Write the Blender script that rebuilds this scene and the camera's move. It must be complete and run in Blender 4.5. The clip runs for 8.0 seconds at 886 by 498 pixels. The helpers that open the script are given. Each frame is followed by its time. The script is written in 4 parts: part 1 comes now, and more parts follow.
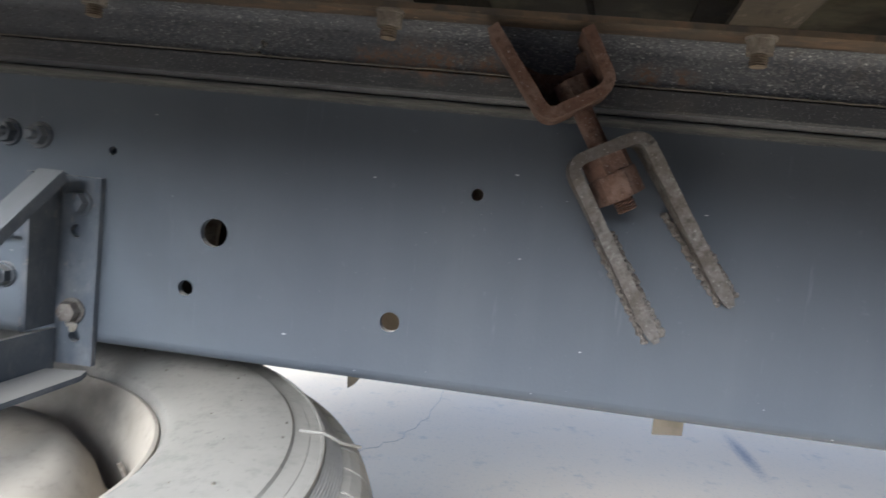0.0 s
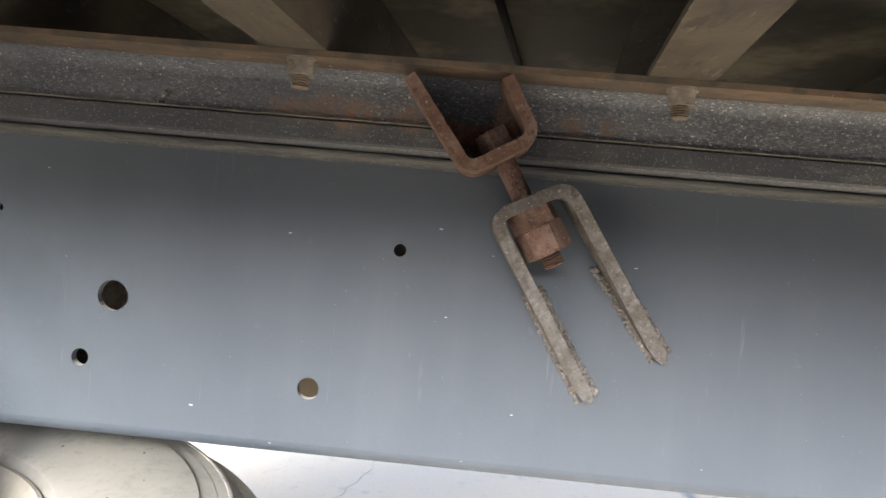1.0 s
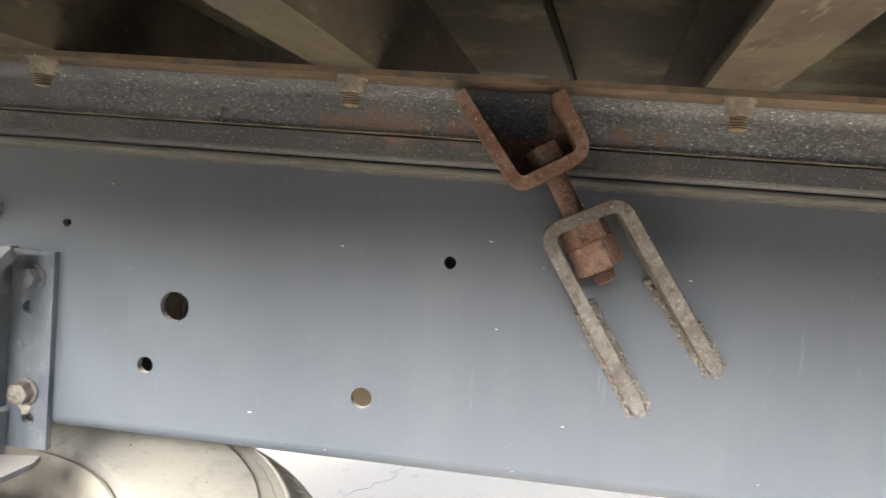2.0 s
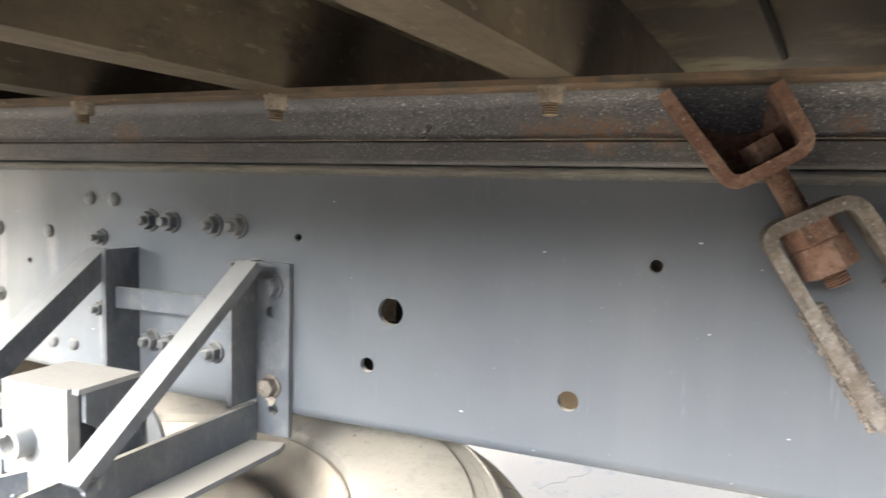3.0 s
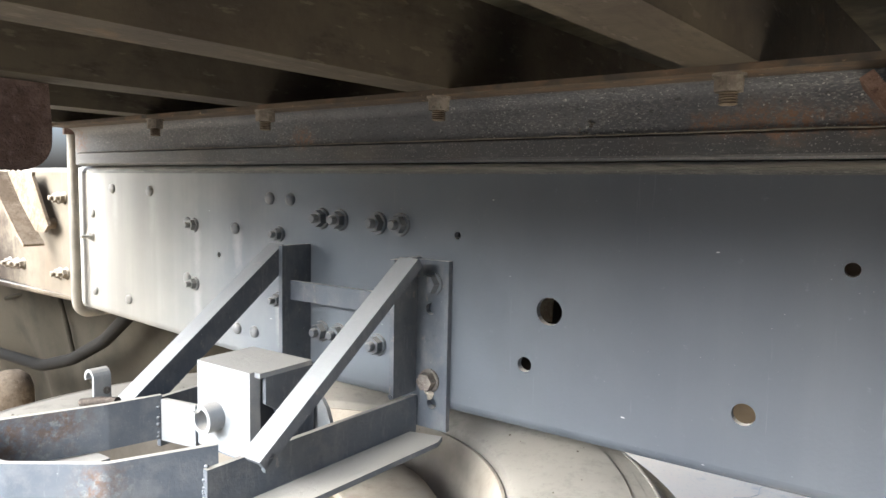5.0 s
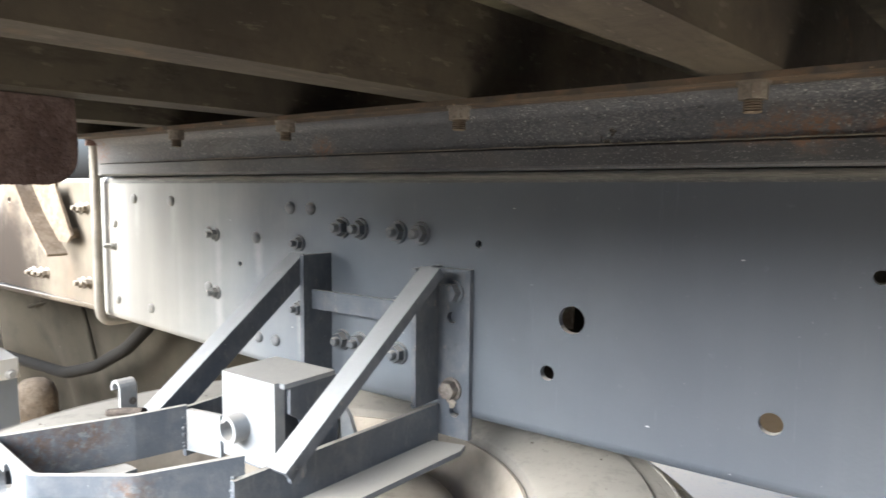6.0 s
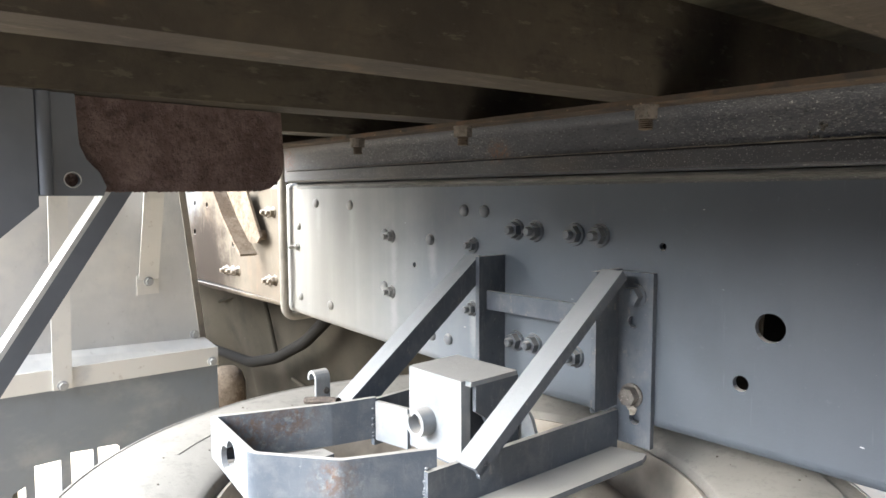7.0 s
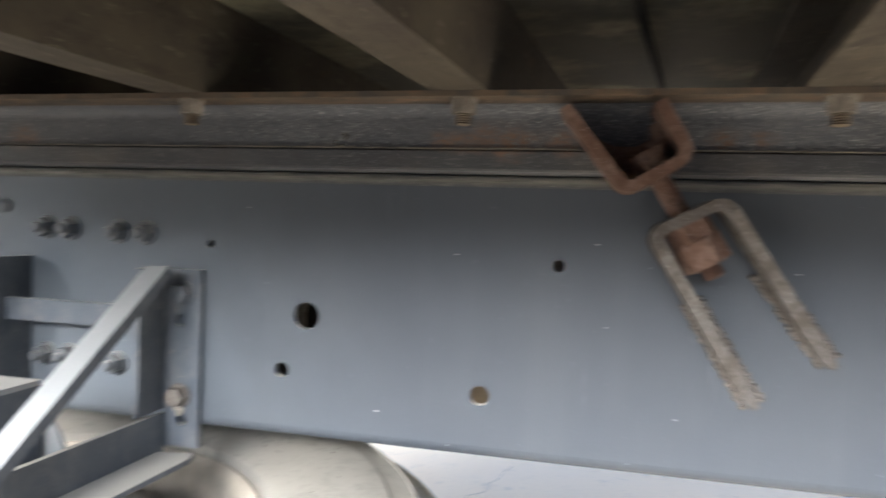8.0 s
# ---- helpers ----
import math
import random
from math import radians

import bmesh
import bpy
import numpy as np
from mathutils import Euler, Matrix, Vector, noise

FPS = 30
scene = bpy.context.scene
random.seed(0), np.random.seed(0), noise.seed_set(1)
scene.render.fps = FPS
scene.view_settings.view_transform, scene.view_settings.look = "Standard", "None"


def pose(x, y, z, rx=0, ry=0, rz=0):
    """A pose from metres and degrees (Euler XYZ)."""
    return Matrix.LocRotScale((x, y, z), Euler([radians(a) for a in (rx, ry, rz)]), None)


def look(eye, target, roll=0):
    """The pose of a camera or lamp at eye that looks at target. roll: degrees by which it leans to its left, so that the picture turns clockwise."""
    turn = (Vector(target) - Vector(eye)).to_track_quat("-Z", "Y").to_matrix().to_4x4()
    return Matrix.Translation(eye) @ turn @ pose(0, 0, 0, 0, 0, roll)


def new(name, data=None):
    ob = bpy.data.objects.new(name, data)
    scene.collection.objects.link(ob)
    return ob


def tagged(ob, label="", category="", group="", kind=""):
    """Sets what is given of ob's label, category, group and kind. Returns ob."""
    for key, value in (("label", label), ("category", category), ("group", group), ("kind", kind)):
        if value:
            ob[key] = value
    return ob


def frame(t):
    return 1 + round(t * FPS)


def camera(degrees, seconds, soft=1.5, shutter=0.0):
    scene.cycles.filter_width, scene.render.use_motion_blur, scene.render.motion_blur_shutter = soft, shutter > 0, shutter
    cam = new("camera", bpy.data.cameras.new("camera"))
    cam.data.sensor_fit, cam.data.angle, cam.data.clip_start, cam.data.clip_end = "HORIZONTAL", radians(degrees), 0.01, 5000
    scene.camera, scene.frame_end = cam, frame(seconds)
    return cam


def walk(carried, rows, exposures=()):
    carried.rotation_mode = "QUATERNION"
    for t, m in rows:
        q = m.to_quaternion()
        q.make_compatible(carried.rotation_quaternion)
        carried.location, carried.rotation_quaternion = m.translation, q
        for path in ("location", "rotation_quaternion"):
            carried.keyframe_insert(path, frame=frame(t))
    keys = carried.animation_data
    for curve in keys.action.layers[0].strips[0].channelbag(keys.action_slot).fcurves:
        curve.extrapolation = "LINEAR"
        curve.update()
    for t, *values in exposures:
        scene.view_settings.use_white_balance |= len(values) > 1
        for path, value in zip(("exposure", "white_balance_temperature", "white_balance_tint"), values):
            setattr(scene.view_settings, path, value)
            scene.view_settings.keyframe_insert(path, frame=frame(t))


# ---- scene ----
cam = camera(67.7, 8.0, shutter=0.3)
PATH = [
    (0, (0.324, -0.67, 0.928), (0.096, 1.31, 0.755), 5.9),
    (0.2, (0.329, -0.651, 0.937), (0.184, 1.336, 0.756), 5.0),
    (0.5, (0.332, -0.638, 0.933), (0.221, 1.354, 0.794), 4.8),
    (0.8, (0.341, -0.635, 0.938), (0.26, 1.363, 0.892), 4.9),
    (1, (0.342, -0.63, 0.944), (0.263, 1.368, 0.909), 5.1),
    (1.2, (0.34, -0.628, 0.943), (0.26, 1.371, 0.909), 5.1),
    (2.3, (0.332, -0.637, 0.986), (-0.023, 1.326, 0.847), 3.7),
    (2.5, (0.326, -0.643, 0.987), (-0.151, 1.294, 0.845), 2.9),
    (2.8, (0.323, -0.643, 0.982), (-0.317, 1.247, 0.85), 2.3),
    (3, (0.318, -0.647, 0.991), (-0.42, 1.204, 0.822), 1.6),
    (3.3, (0.316, -0.65, 0.984), (-0.59, 1.125, 0.808), 1.4),
    (3.5, (0.313, -0.653, 0.987), (-0.661, 1.083, 0.795), 1.2),
    (4, (0.313, -0.649, 0.986), (-0.791, 1.007, 0.799), 1.2),
    (4.5, (0.311, -0.647, 0.983), (-0.837, 0.981, 0.801), 1.2),
    (4.7, (0.309, -0.647, 0.985), (-0.834, 0.984, 0.805), 1.2),
    (5.8, (0.304, -0.649, 0.992), (-0.824, 0.993, 0.818), 1.0),
    (6, (0.301, -0.652, 0.995), (-0.87, 0.96, 0.825), 0.5),
    (6.2, (0.296, -0.657, 0.996), (-0.971, 0.881, 0.825), 0.0),
    (6.5, (0.283, -0.663, 0.993), (-1.105, 0.767, 0.83), -0.2),
    (6.8, (0.278, -0.67, 0.999), (-1.188, 0.68, 0.825), -0.4),
    (7, (0.273, -0.685, 0.995), (-1.217, 0.639, 0.831), -0.2),
    (7.3, (0.276, -0.686, 0.992), (-1.17, 0.682, 0.799), -0.2),
    (7.5, (0.277, -0.684, 0.983), (-0.957, 0.877, 0.78), 1.4),
    (7.7, (0.284, -0.692, 0.967), (-0.621, 1.086, 0.829), 2.7),
    (7.8, (0.292, -0.684, 0.973), (-0.464, 1.163, 0.84), 2.3),
    (7.9, (0.303, -0.68, 0.971), (-0.311, 1.22, 0.865), 2.4),
    (8, (0.307, -0.685, 0.965), (-0.129, 1.266, 0.895), 2.1),
]
walk(cam, [(t, look(eye, target, roll)) for t, eye, target, roll in PATH],
     [(0.0, 1.92, 5390, 6), (0.5, 2.44, 5600, 6), (1.0, 2.82, 5830, 6), (2.5, 3.18, 6150, 6), (3.0, 3.14, 6120, 6), (3.5, 2.85, 6020, 6), (4.5, 2.55, 5870, 6), (6.0, 2.50, 5750, 6), (7.0, 2.32, 5720, 6), (7.5, 2.20, 5620, 6), (8.0, 2.55, 5720, 6)])

# ---- light and sky ----
SUN_EL, SUN_AZ = 27.0, 196.0
world = bpy.data.worlds.new("sky")
scene.world = world
world.use_nodes = True
wn = world.node_tree
sky = wn.nodes.new("ShaderNodeTexSky")
sky.sky_type = "NISHITA"
sky.sun_disc = False
sky.sun_elevation = radians(SUN_EL)
sky.sun_rotation = radians(SUN_AZ)
sky.dust_density = 8.0
sky.air_density = 0.6
wn.nodes["Background"].inputs["Strength"].default_value = 0.15
wn.links.new(sky.outputs["Color"], wn.nodes["Background"].inputs["Color"])
sun = new("sun", bpy.data.lights.new("sun", "SUN"))
sun.data.energy = 4.5
sun.data.angle = radians(60)
sun.data.color = (1.0, 0.985, 0.97)
_a, _e = radians(SUN_AZ), radians(SUN_EL)
SUN_DIR = Vector((math.sin(_a) * math.cos(_e), math.cos(_a) * math.cos(_e), math.sin(_e)))
sun.matrix_world = look((0, 0, 0), -SUN_DIR)


# ---- materials ----
def nodes_of(m):
    nt = m.node_tree
    return nt, nt.nodes, nt.links


class Mat:
    """A small builder of procedural surface materials in world metres."""

    def __init__(self, name, rough=0.6, metal=0.0, spec=0.4):
        self.m = bpy.data.materials.new(name)
        self.m.use_nodes = True
        self.nt, self.n, self.l = nodes_of(self.m)
        self.b = self.n["Principled BSDF"]
        self.b.inputs["Roughness"].default_value = rough
        self.b.inputs["Metallic"].default_value = metal
        self.b.inputs["Specular IOR Level"].default_value = spec
        self.geo = self.n.new("ShaderNodeNewGeometry")
        self.col = None
        self.height = None

    def vec(self, scale=(1, 1, 1)):
        mp = self.n.new("ShaderNodeMapping")
        mp.inputs["Scale"].default_value = scale
        self.l.new(self.geo.outputs["Position"], mp.inputs["Vector"])
        return mp.outputs["Vector"]

    def noise(self, scale, detail=4.0, rough=0.55, stretch=(1, 1, 1)):
        t = self.n.new("ShaderNodeTexNoise")
        t.inputs["Scale"].default_value = scale
        t.inputs["Detail"].default_value = detail
        t.inputs["Roughness"].default_value = rough
        self.l.new(self.vec(stretch), t.inputs["Vector"])
        return t.outputs["Fac"]

    def ramp(self, fac, lo, hi):
        r = self.n.new("ShaderNodeMapRange")
        r.interpolation_type = "SMOOTHSTEP"
        r.inputs["From Min"].default_value = lo
        r.inputs["From Max"].default_value = hi
        self.l.new(fac, r.inputs["Value"])
        return r.outputs["Result"]

    def math(self, op, a, b):
        m = self.n.new("ShaderNodeMath")
        m.operation = op
        m.use_clamp = op != "SUBTRACT"
        for i, v in enumerate((a, b)):
            if isinstance(v, (int, float)):
                m.inputs[i].default_value = v
            else:
                self.l.new(v, m.inputs[i])
        return m.outputs["Value"]

    def up(self, lo=0.4, hi=0.95):
        s = self.n.new("ShaderNodeSeparateXYZ")
        self.l.new(self.geo.outputs["Normal"], s.inputs["Vector"])
        return self.ramp(s.outputs["Z"], lo, hi)

    def spot(self, at, radius, soft=0.5, stretch=(1, 1, 1), grain=70):
        """A blotch round a place, with a ragged rim."""
        d = self.n.new("ShaderNodeVectorMath")
        d.operation = "DISTANCE"
        self.l.new(self.vec(stretch), d.inputs[0])
        d.inputs[1].default_value = [a * s for a, s in zip(at, stretch)]
        n = self.noise(grain, 4, 0.7)
        wob = self.math("MULTIPLY", n, radius * 1.2)
        dist = self.math("ADD", d.outputs["Value"], wob)
        inv = self.ramp(dist, radius * 1.5, radius * (1.5 - soft))
        return inv

    def dust_glow(self, lo, hi, amount, col):
        """Paler colour towards low x: road dust with the glow of the front end painted in."""
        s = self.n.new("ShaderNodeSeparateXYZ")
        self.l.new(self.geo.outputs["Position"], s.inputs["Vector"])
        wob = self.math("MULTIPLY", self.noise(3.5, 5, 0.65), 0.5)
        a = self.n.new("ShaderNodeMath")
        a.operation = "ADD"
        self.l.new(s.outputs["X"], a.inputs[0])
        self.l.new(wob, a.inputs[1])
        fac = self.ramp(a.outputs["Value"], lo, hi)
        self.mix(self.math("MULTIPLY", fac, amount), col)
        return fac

    def mix(self, fac, other):
        mx = self.n.new("ShaderNodeMix")
        mx.data_type = "RGBA"
        if isinstance(fac, (int, float)):
            mx.inputs["Factor"].default_value = fac
        else:
            self.l.new(fac, mx.inputs["Factor"])
        if isinstance(self.col, tuple):
            mx.inputs["A"].default_value = (*self.col, 1)
        else:
            self.l.new(self.col, mx.inputs["A"])
        mx.inputs["B"].default_value = (*other, 1)
        self.col = mx.outputs["Result"]
        return self

    def bump(self, fac, distance, strength=1.0):
        b = self.n.new("ShaderNodeBump")
        b.inputs["Distance"].default_value = distance
        b.inputs["Strength"].default_value = strength
        self.l.new(fac, b.inputs["Height"])
        if self.height is not None:
            self.l.new(self.height, b.inputs["Normal"])
        self.height = b.outputs["Normal"]
        return self

    def roughness(self, fac, lo, hi):
        r = self.n.new("ShaderNodeMapRange")
        r.inputs["To Min"].default_value = lo
        r.inputs["To Max"].default_value = hi
        self.l.new(fac, r.inputs["Value"])
        self.l.new(r.outputs["Result"], self.b.inputs["Roughness"])
        return self

    def done(self):
        if isinstance(self.col, tuple):
            self.b.inputs["Base Color"].default_value = (*self.col, 1)
        else:
            self.l.new(self.col, self.b.inputs["Base Color"])
        if self.height is not None:
            self.l.new(self.height, self.b.inputs["Normal"])
        return self.m


DUST = (0.55, 0.52, 0.47)


def rail_paint():
    m = Mat("slate_blue_frame_paint", 0.45, 0.0, 0.5)
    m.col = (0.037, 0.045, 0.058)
    m.mix(m.ramp(m.noise(5, 3), 0.35, 0.7), (0.044, 0.052, 0.064))
    m.mix(m.math("MULTIPLY", m.ramp(m.noise(5, 5, 0.6, (5, 5, 0.3)), 0.45, 0.8), 0.05), (0.15, 0.16, 0.165))
    m.mix(m.math("MULTIPLY", m.ramp(m.noise(320, 2), 0.45, 0.75), 0.2), (0.044, 0.052, 0.063))
    # glow from the front end painted as a pale film, then road dust and more glow
    m.dust_glow(0.44, -0.42, 0.68, (0.136, 0.158, 0.184))
    dust_glow = m.dust_glow(-0.06, -0.78, 0.74, (0.350, 0.324, 0.273))
    m.mix(m.math("MULTIPLY", dust_glow, m.math("MULTIPLY", m.ramp(m.noise(5, 5, 0.6, (5, 5, 0.25)), 0.4, 0.75), 0.18)), (0.52, 0.50, 0.45))
    for x, z in ((-0.869, 0.955), (-0.750, 0.950), (-0.626, 0.895), (-0.523, 0.90), (-0.626, 0.80), (-0.428, 0.80)):
        m.mix(m.math("MULTIPLY", m.spot((x, 0.0, z), 0.05, 0.9, (3.0, 0.2, 0.7), 40), 0.22), (0.50, 0.49, 0.46))
    m.mix(m.math("MULTIPLY", m.ramp(m.noise(420, 2, 0.3), 0.77, 0.81), 0.45), (0.28, 0.29, 0.30))
    m.mix(m.math("MULTIPLY", m.ramp(m.noise(60, 6, 0.75), 0.60, 0.75), 0.16), (0.20, 0.215, 0.23))
    m.mix(m.math("MULTIPLY", m.ramp(m.noise(90, 4, 0.7, (1, 1, 0.06)), 0.62, 0.72), 0.10), (0.24, 0.25, 0.26))
    m.mix(m.math("MULTIPLY", m.ramp(m.noise(150, 2, 0.3, (0.5, 1, 1.6)), 0.785, 0.81), 0.7), (0.42, 0.43, 0.43))
    m.mix(m.up(), DUST)
    m.roughness(m.noise(12, 4), 0.58, 0.72)
    m.bump(m.noise(260, 3), 0.0004, 0.35)
    return m.done()


def rust_spots(m):
    """Ragged rust blooms along the sill's weld, with bleached rims."""
    ragged = m.ramp(m.noise(150, 6, 0.78), 0.45, 0.55)
    for x, z, r in ((0.156, 1.042, 0.016), (0.176, 1.040, 0.019), (0.205, 1.044, 0.026), (0.228, 1.040, 0.026), (0.276, 1.040, 0.020), (0.425, 1.043, 0.018), (0.46, 1.046, 0.014), (-0.36, 1.044, 0.024), (-0.950, 1.055, 0.040)):
        at = (x, -0.022, z + 0.010)
        m.mix(m.math("MULTIPLY", m.spot(at, r * 1.15, 0.9, (0.7, 1, 1)), 0.40), (0.105, 0.095, 0.082))
        m.mix(m.math("MULTIPLY", m.math("MULTIPLY", m.spot(at, r, 0.85, (0.7, 1, 1)), ragged), 0.9), (0.145, 0.076, 0.042))


def sill_paint():
    m = Mat("weathered_sill_paint", 0.6, 0.0, 0.4)
    m.col = (0.058, 0.060, 0.067)
    m.mix(m.ramp(m.noise(14, 5, 0.6, (1, 1, 2)), 0.4, 0.7), (0.082, 0.084, 0.090))
    band = m.ramp(m.noise(3.5, 3, 0.5, (1, 0.1, 0.1)), 0.30, 0.55)
    m.mix(m.math("MULTIPLY", m.ramp(m.noise(620, 4, 0.65, (0.45, 1, 1)), 0.51, 0.60), m.math("MULTIPLY", band, 0.42)), (0.24, 0.24, 0.232))
    m.mix(m.math("MULTIPLY", m.ramp(m.noise(440, 3, 0.55, (0.6, 1, 1)), 0.64, 0.69), m.math("ADD", m.math("MULTIPLY", band, 0.6), 0.25)), (0.40, 0.40, 0.385))
    m.mix(m.math("MULTIPLY", m.ramp(m.noise(330, 3, 0.6, (0.5, 1, 1.2)), 0.60, 0.68), 0.7), (0.019, 0.019, 0.020))
    m.dust_glow(-0.15, -0.95, 0.5, (0.223, 0.208, 0.180))
    rust_spots(m)
    m.mix(m.math("MULTIPLY", m.ramp(m.noise(24, 5, 0.7), 0.55, 0.72), 0.35), (0.075, 0.061, 0.046))
    m.mix(m.up(), DUST)
    m.bump(m.noise(220, 5, 0.7), 0.0012, 0.7)
    return m.done()


def sill_smooth():
    m = Mat("dark_smooth_sill_paint", 0.55, 0.0, 0.4)
    m.col = (0.034, 0.035, 0.039)
    m.mix(m.ramp(m.noise(10, 5, 0.6), 0.4, 0.7), (0.046, 0.048, 0.050))
    m.mix(m.math("MULTIPLY", m.ramp(m.noise(560, 2, 0.4), 0.67, 0.73), 0.55), (0.193, 0.193, 0.185))
    m.mix(m.math("MULTIPLY", m.ramp(m.noise(150, 5, 0.7, (0.2, 1, 1)), 0.56, 0.68), 0.4), (0.121, 0.117, 0.109))
    m.mix(m.math("MULTIPLY", m.ramp(m.noise(6, 4, 0.6), 0.5, 0.72), 0.4), (0.096, 0.079, 0.059))
    rust_spots(m)
    m.mix(m.math("MULTIPLY", m.ramp(m.noise(760, 2, 0.5, (0.6, 1, 1)), 0.64, 0.71), 0.5), (0.317, 0.317, 0.305))
    m.dust_glow(-0.15, -0.95, 0.5, (0.290, 0.270, 0.233))
    m.bump(m.noise(180, 5, 0.7), 0.0008, 0.6)
    return m.done()


def scuffed_band():
    m = Mat("scuffed_rail_bend_paint", 0.55, 0.0, 0.4)
    m.col = (0.054, 0.058, 0.062)
    m.mix(m.math("MULTIPLY", m.ramp(m.noise(420, 4, 0.7, (0.10, 1, 1)), 0.5, 0.60), 0.55), (0.181, 0.178, 0.160))
    m.mix(m.math("MULTIPLY", m.ramp(m.noise(700, 3, 0.6, (0.4, 1, 1)), 0.6, 0.68), 0.7), (0.294, 0.289, 0.268))
    m.mix(m.math("MULTIPLY", m.ramp(m.noise(7, 4, 0.6), 0.5, 0.7), 0.3), (0.113, 0.086, 0.065))
    m.dust_glow(-0.15, -0.95, 0.5, (0.311, 0.289, 0.251))
    m.mix(m.math("MULTIPLY", m.up(0.05, 0.6), 0.8), (0.360, 0.342, 0.294))
    m.mix(m.math("MULTIPLY", m.ramp(m.noise(300, 4, 0.7, (0.06, 1, 1)), 0.5, 0.6), 0.5), (0.084, 0.082, 0.074))
    m.bump(m.noise(520, 3, 0.7, (0.35, 1, 1)), 0.0012, 0.9)
    return m.done()


def lip_rust():
    m = Mat("rusty_sill_flange", 0.8, 0.0, 0.25)
    m.col = (0.074, 0.057, 0.041)
    m.mix(m.ramp(m.noise(22, 5, 0.65, (1, 3, 3)), 0.45, 0.65), (0.115, 0.076, 0.048))
    m.mix(m.ramp(m.noise(40, 4), 0.5, 0.68), (0.051, 0.044, 0.037))
    m.mix(m.ramp(m.noise(130, 3, 0.6), 0.66, 0.72), (0.248, 0.184, 0.120))
    m.bump(m.noise(120, 5, 0.7), 0.0015, 0.8)
    return m.done()


def beam_paint():
    m = Mat("dirty_olive_beam_paint", 0.8, 0.0, 0.2)
    m.col = (0.036, 0.030, 0.024)
    m.mix(m.ramp(m.noise(7, 5, 0.65), 0.35, 0.65), (0.062, 0.053, 0.038))
    m.mix(m.math("MULTIPLY", m.ramp(m.noise(30, 5, 0.7, (1, 0.4, 1)), 0.55, 0.7), 0.7), (0.021, 0.017, 0.015))
    m.mix(m.math("MULTIPLY", m.ramp(m.noise(16, 4, 0.6), 0.62, 0.72), 0.6), (0.089, 0.063, 0.037))
    m.mix(m.math("MULTIPLY", m.ramp(m.noise(38, 5, 0.7, (1, 0.12, 1)), 0.5, 0.66), 0.55), (0.029, 0.023, 0.018))
    m.mix(m.math("MULTIPLY", m.ramp(m.noise(110, 4, 0.6, (1, 0.25, 1)), 0.6, 0.68), 0.5), (0.111, 0.098, 0.076))
    m.bump(m.noise(90, 5, 0.7), 0.0012, 0.6)
    return m.done()


def floor_paint():
    m = Mat("grimy_bed_floor_underside", 0.85, 0.0, 0.15)
    m.col = (0.048, 0.044, 0.035)
    m.mix(m.ramp(m.noise(3.2, 5, 0.65), 0.45, 0.65), (0.175, 0.160, 0.105))
    m.mix(m.math("MULTIPLY", m.ramp(m.noise(11, 5, 0.7), 0.55, 0.7), 0.7), (0.045, 0.04, 0.035))
    m.bump(m.noise(40, 5, 0.7), 0.002, 0.6)
    return m.done()


def rust_metal(name, col, col2, chips=0.66, bump=0.002, scale=1.0, chip=(0.36, 0.345, 0.33)):
    m = Mat(name, 0.85, 0.0, 0.2)
    m.col = col
    m.mix(m.ramp(m.noise(28 * scale, 5, 0.7), 0.40, 0.62), col2)
    m.mix(m.math("MULTIPLY", m.ramp(m.noise(45 * scale, 6, 0.75), 0.52, 0.66), 0.5), tuple(1.25 * c + 0.02 for c in col2))
    m.mix(m.math("MULTIPLY", m.ramp(m.noise(120 * scale, 5, 0.65), 0.5, 0.68), 0.6), tuple(0.5 * c for c in col))
    m.mix(m.math("MULTIPLY", m.ramp(m.noise(260 * scale, 4, 0.65), chips, chips + 0.1), 0.75), chip)
    m.bump(m.noise(140 * scale, 5, 0.75), bump, 0.9)
    return m.done()


def carrier_paint():
    m = Mat("grey_carrier_paint", 0.6, 0.0, 0.4)
    m.col = (0.052, 0.062, 0.078)
    m.mix(m.ramp(m.noise(9, 4), 0.4, 0.65), (0.074, 0.085, 0.102))
    # dry dust film in blotches, rubbed off in streaks
    film = m.ramp(m.noise(22, 6, 0.72, (1, 1, 0.7)), 0.42, 0.66)
    m.mix(m.math("MULTIPLY", film, 0.32), (0.165, 0.170, 0.175))
    m.mix(m.math("MULTIPLY", m.ramp(m.noise(120, 5, 0.75, (1, 1, 0.15)), 0.56, 0.68), 0.22), (0.21, 0.215, 0.22))
    m.mix(m.math("MULTIPLY", m.ramp(m.noise(45, 5, 0.7), 0.60, 0.70), 0.5), (0.040, 0.046, 0.056))
    m.mix(m.math("MULTIPLY", m.ramp(m.noise(260, 3, 0.5), 0.70, 0.76), 0.55), (0.33, 0.33, 0.325))
    m.mix(m.math("MULTIPLY", m.ramp(m.noise(80, 5, 0.7, (1, 1, 0.5)), 0.60, 0.70), 0.4), (0.24, 0.215, 0.185))
    m.mix(m.math("MULTIPLY", m.ramp(m.noise(26, 5, 0.7), 0.66, 0.73), 0.6), (0.11, 0.075, 0.055))
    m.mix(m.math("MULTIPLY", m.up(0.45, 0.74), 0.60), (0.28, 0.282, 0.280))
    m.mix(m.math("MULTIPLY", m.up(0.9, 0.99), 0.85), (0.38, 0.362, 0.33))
    m.mix(m.math("MULTIPLY", m.ramp(m.noise(70, 6, 0.75), 0.55, 0.70), 0.25), (0.15, 0.155, 0.165))
    m.roughness(m.noise(20, 4), 0.5, 0.75)
    m.bump(m.noise(180, 4), 0.0005, 0.5)
    m.bump(m.noise(14, 3), 0.0012, 0.4)
    return m.done()


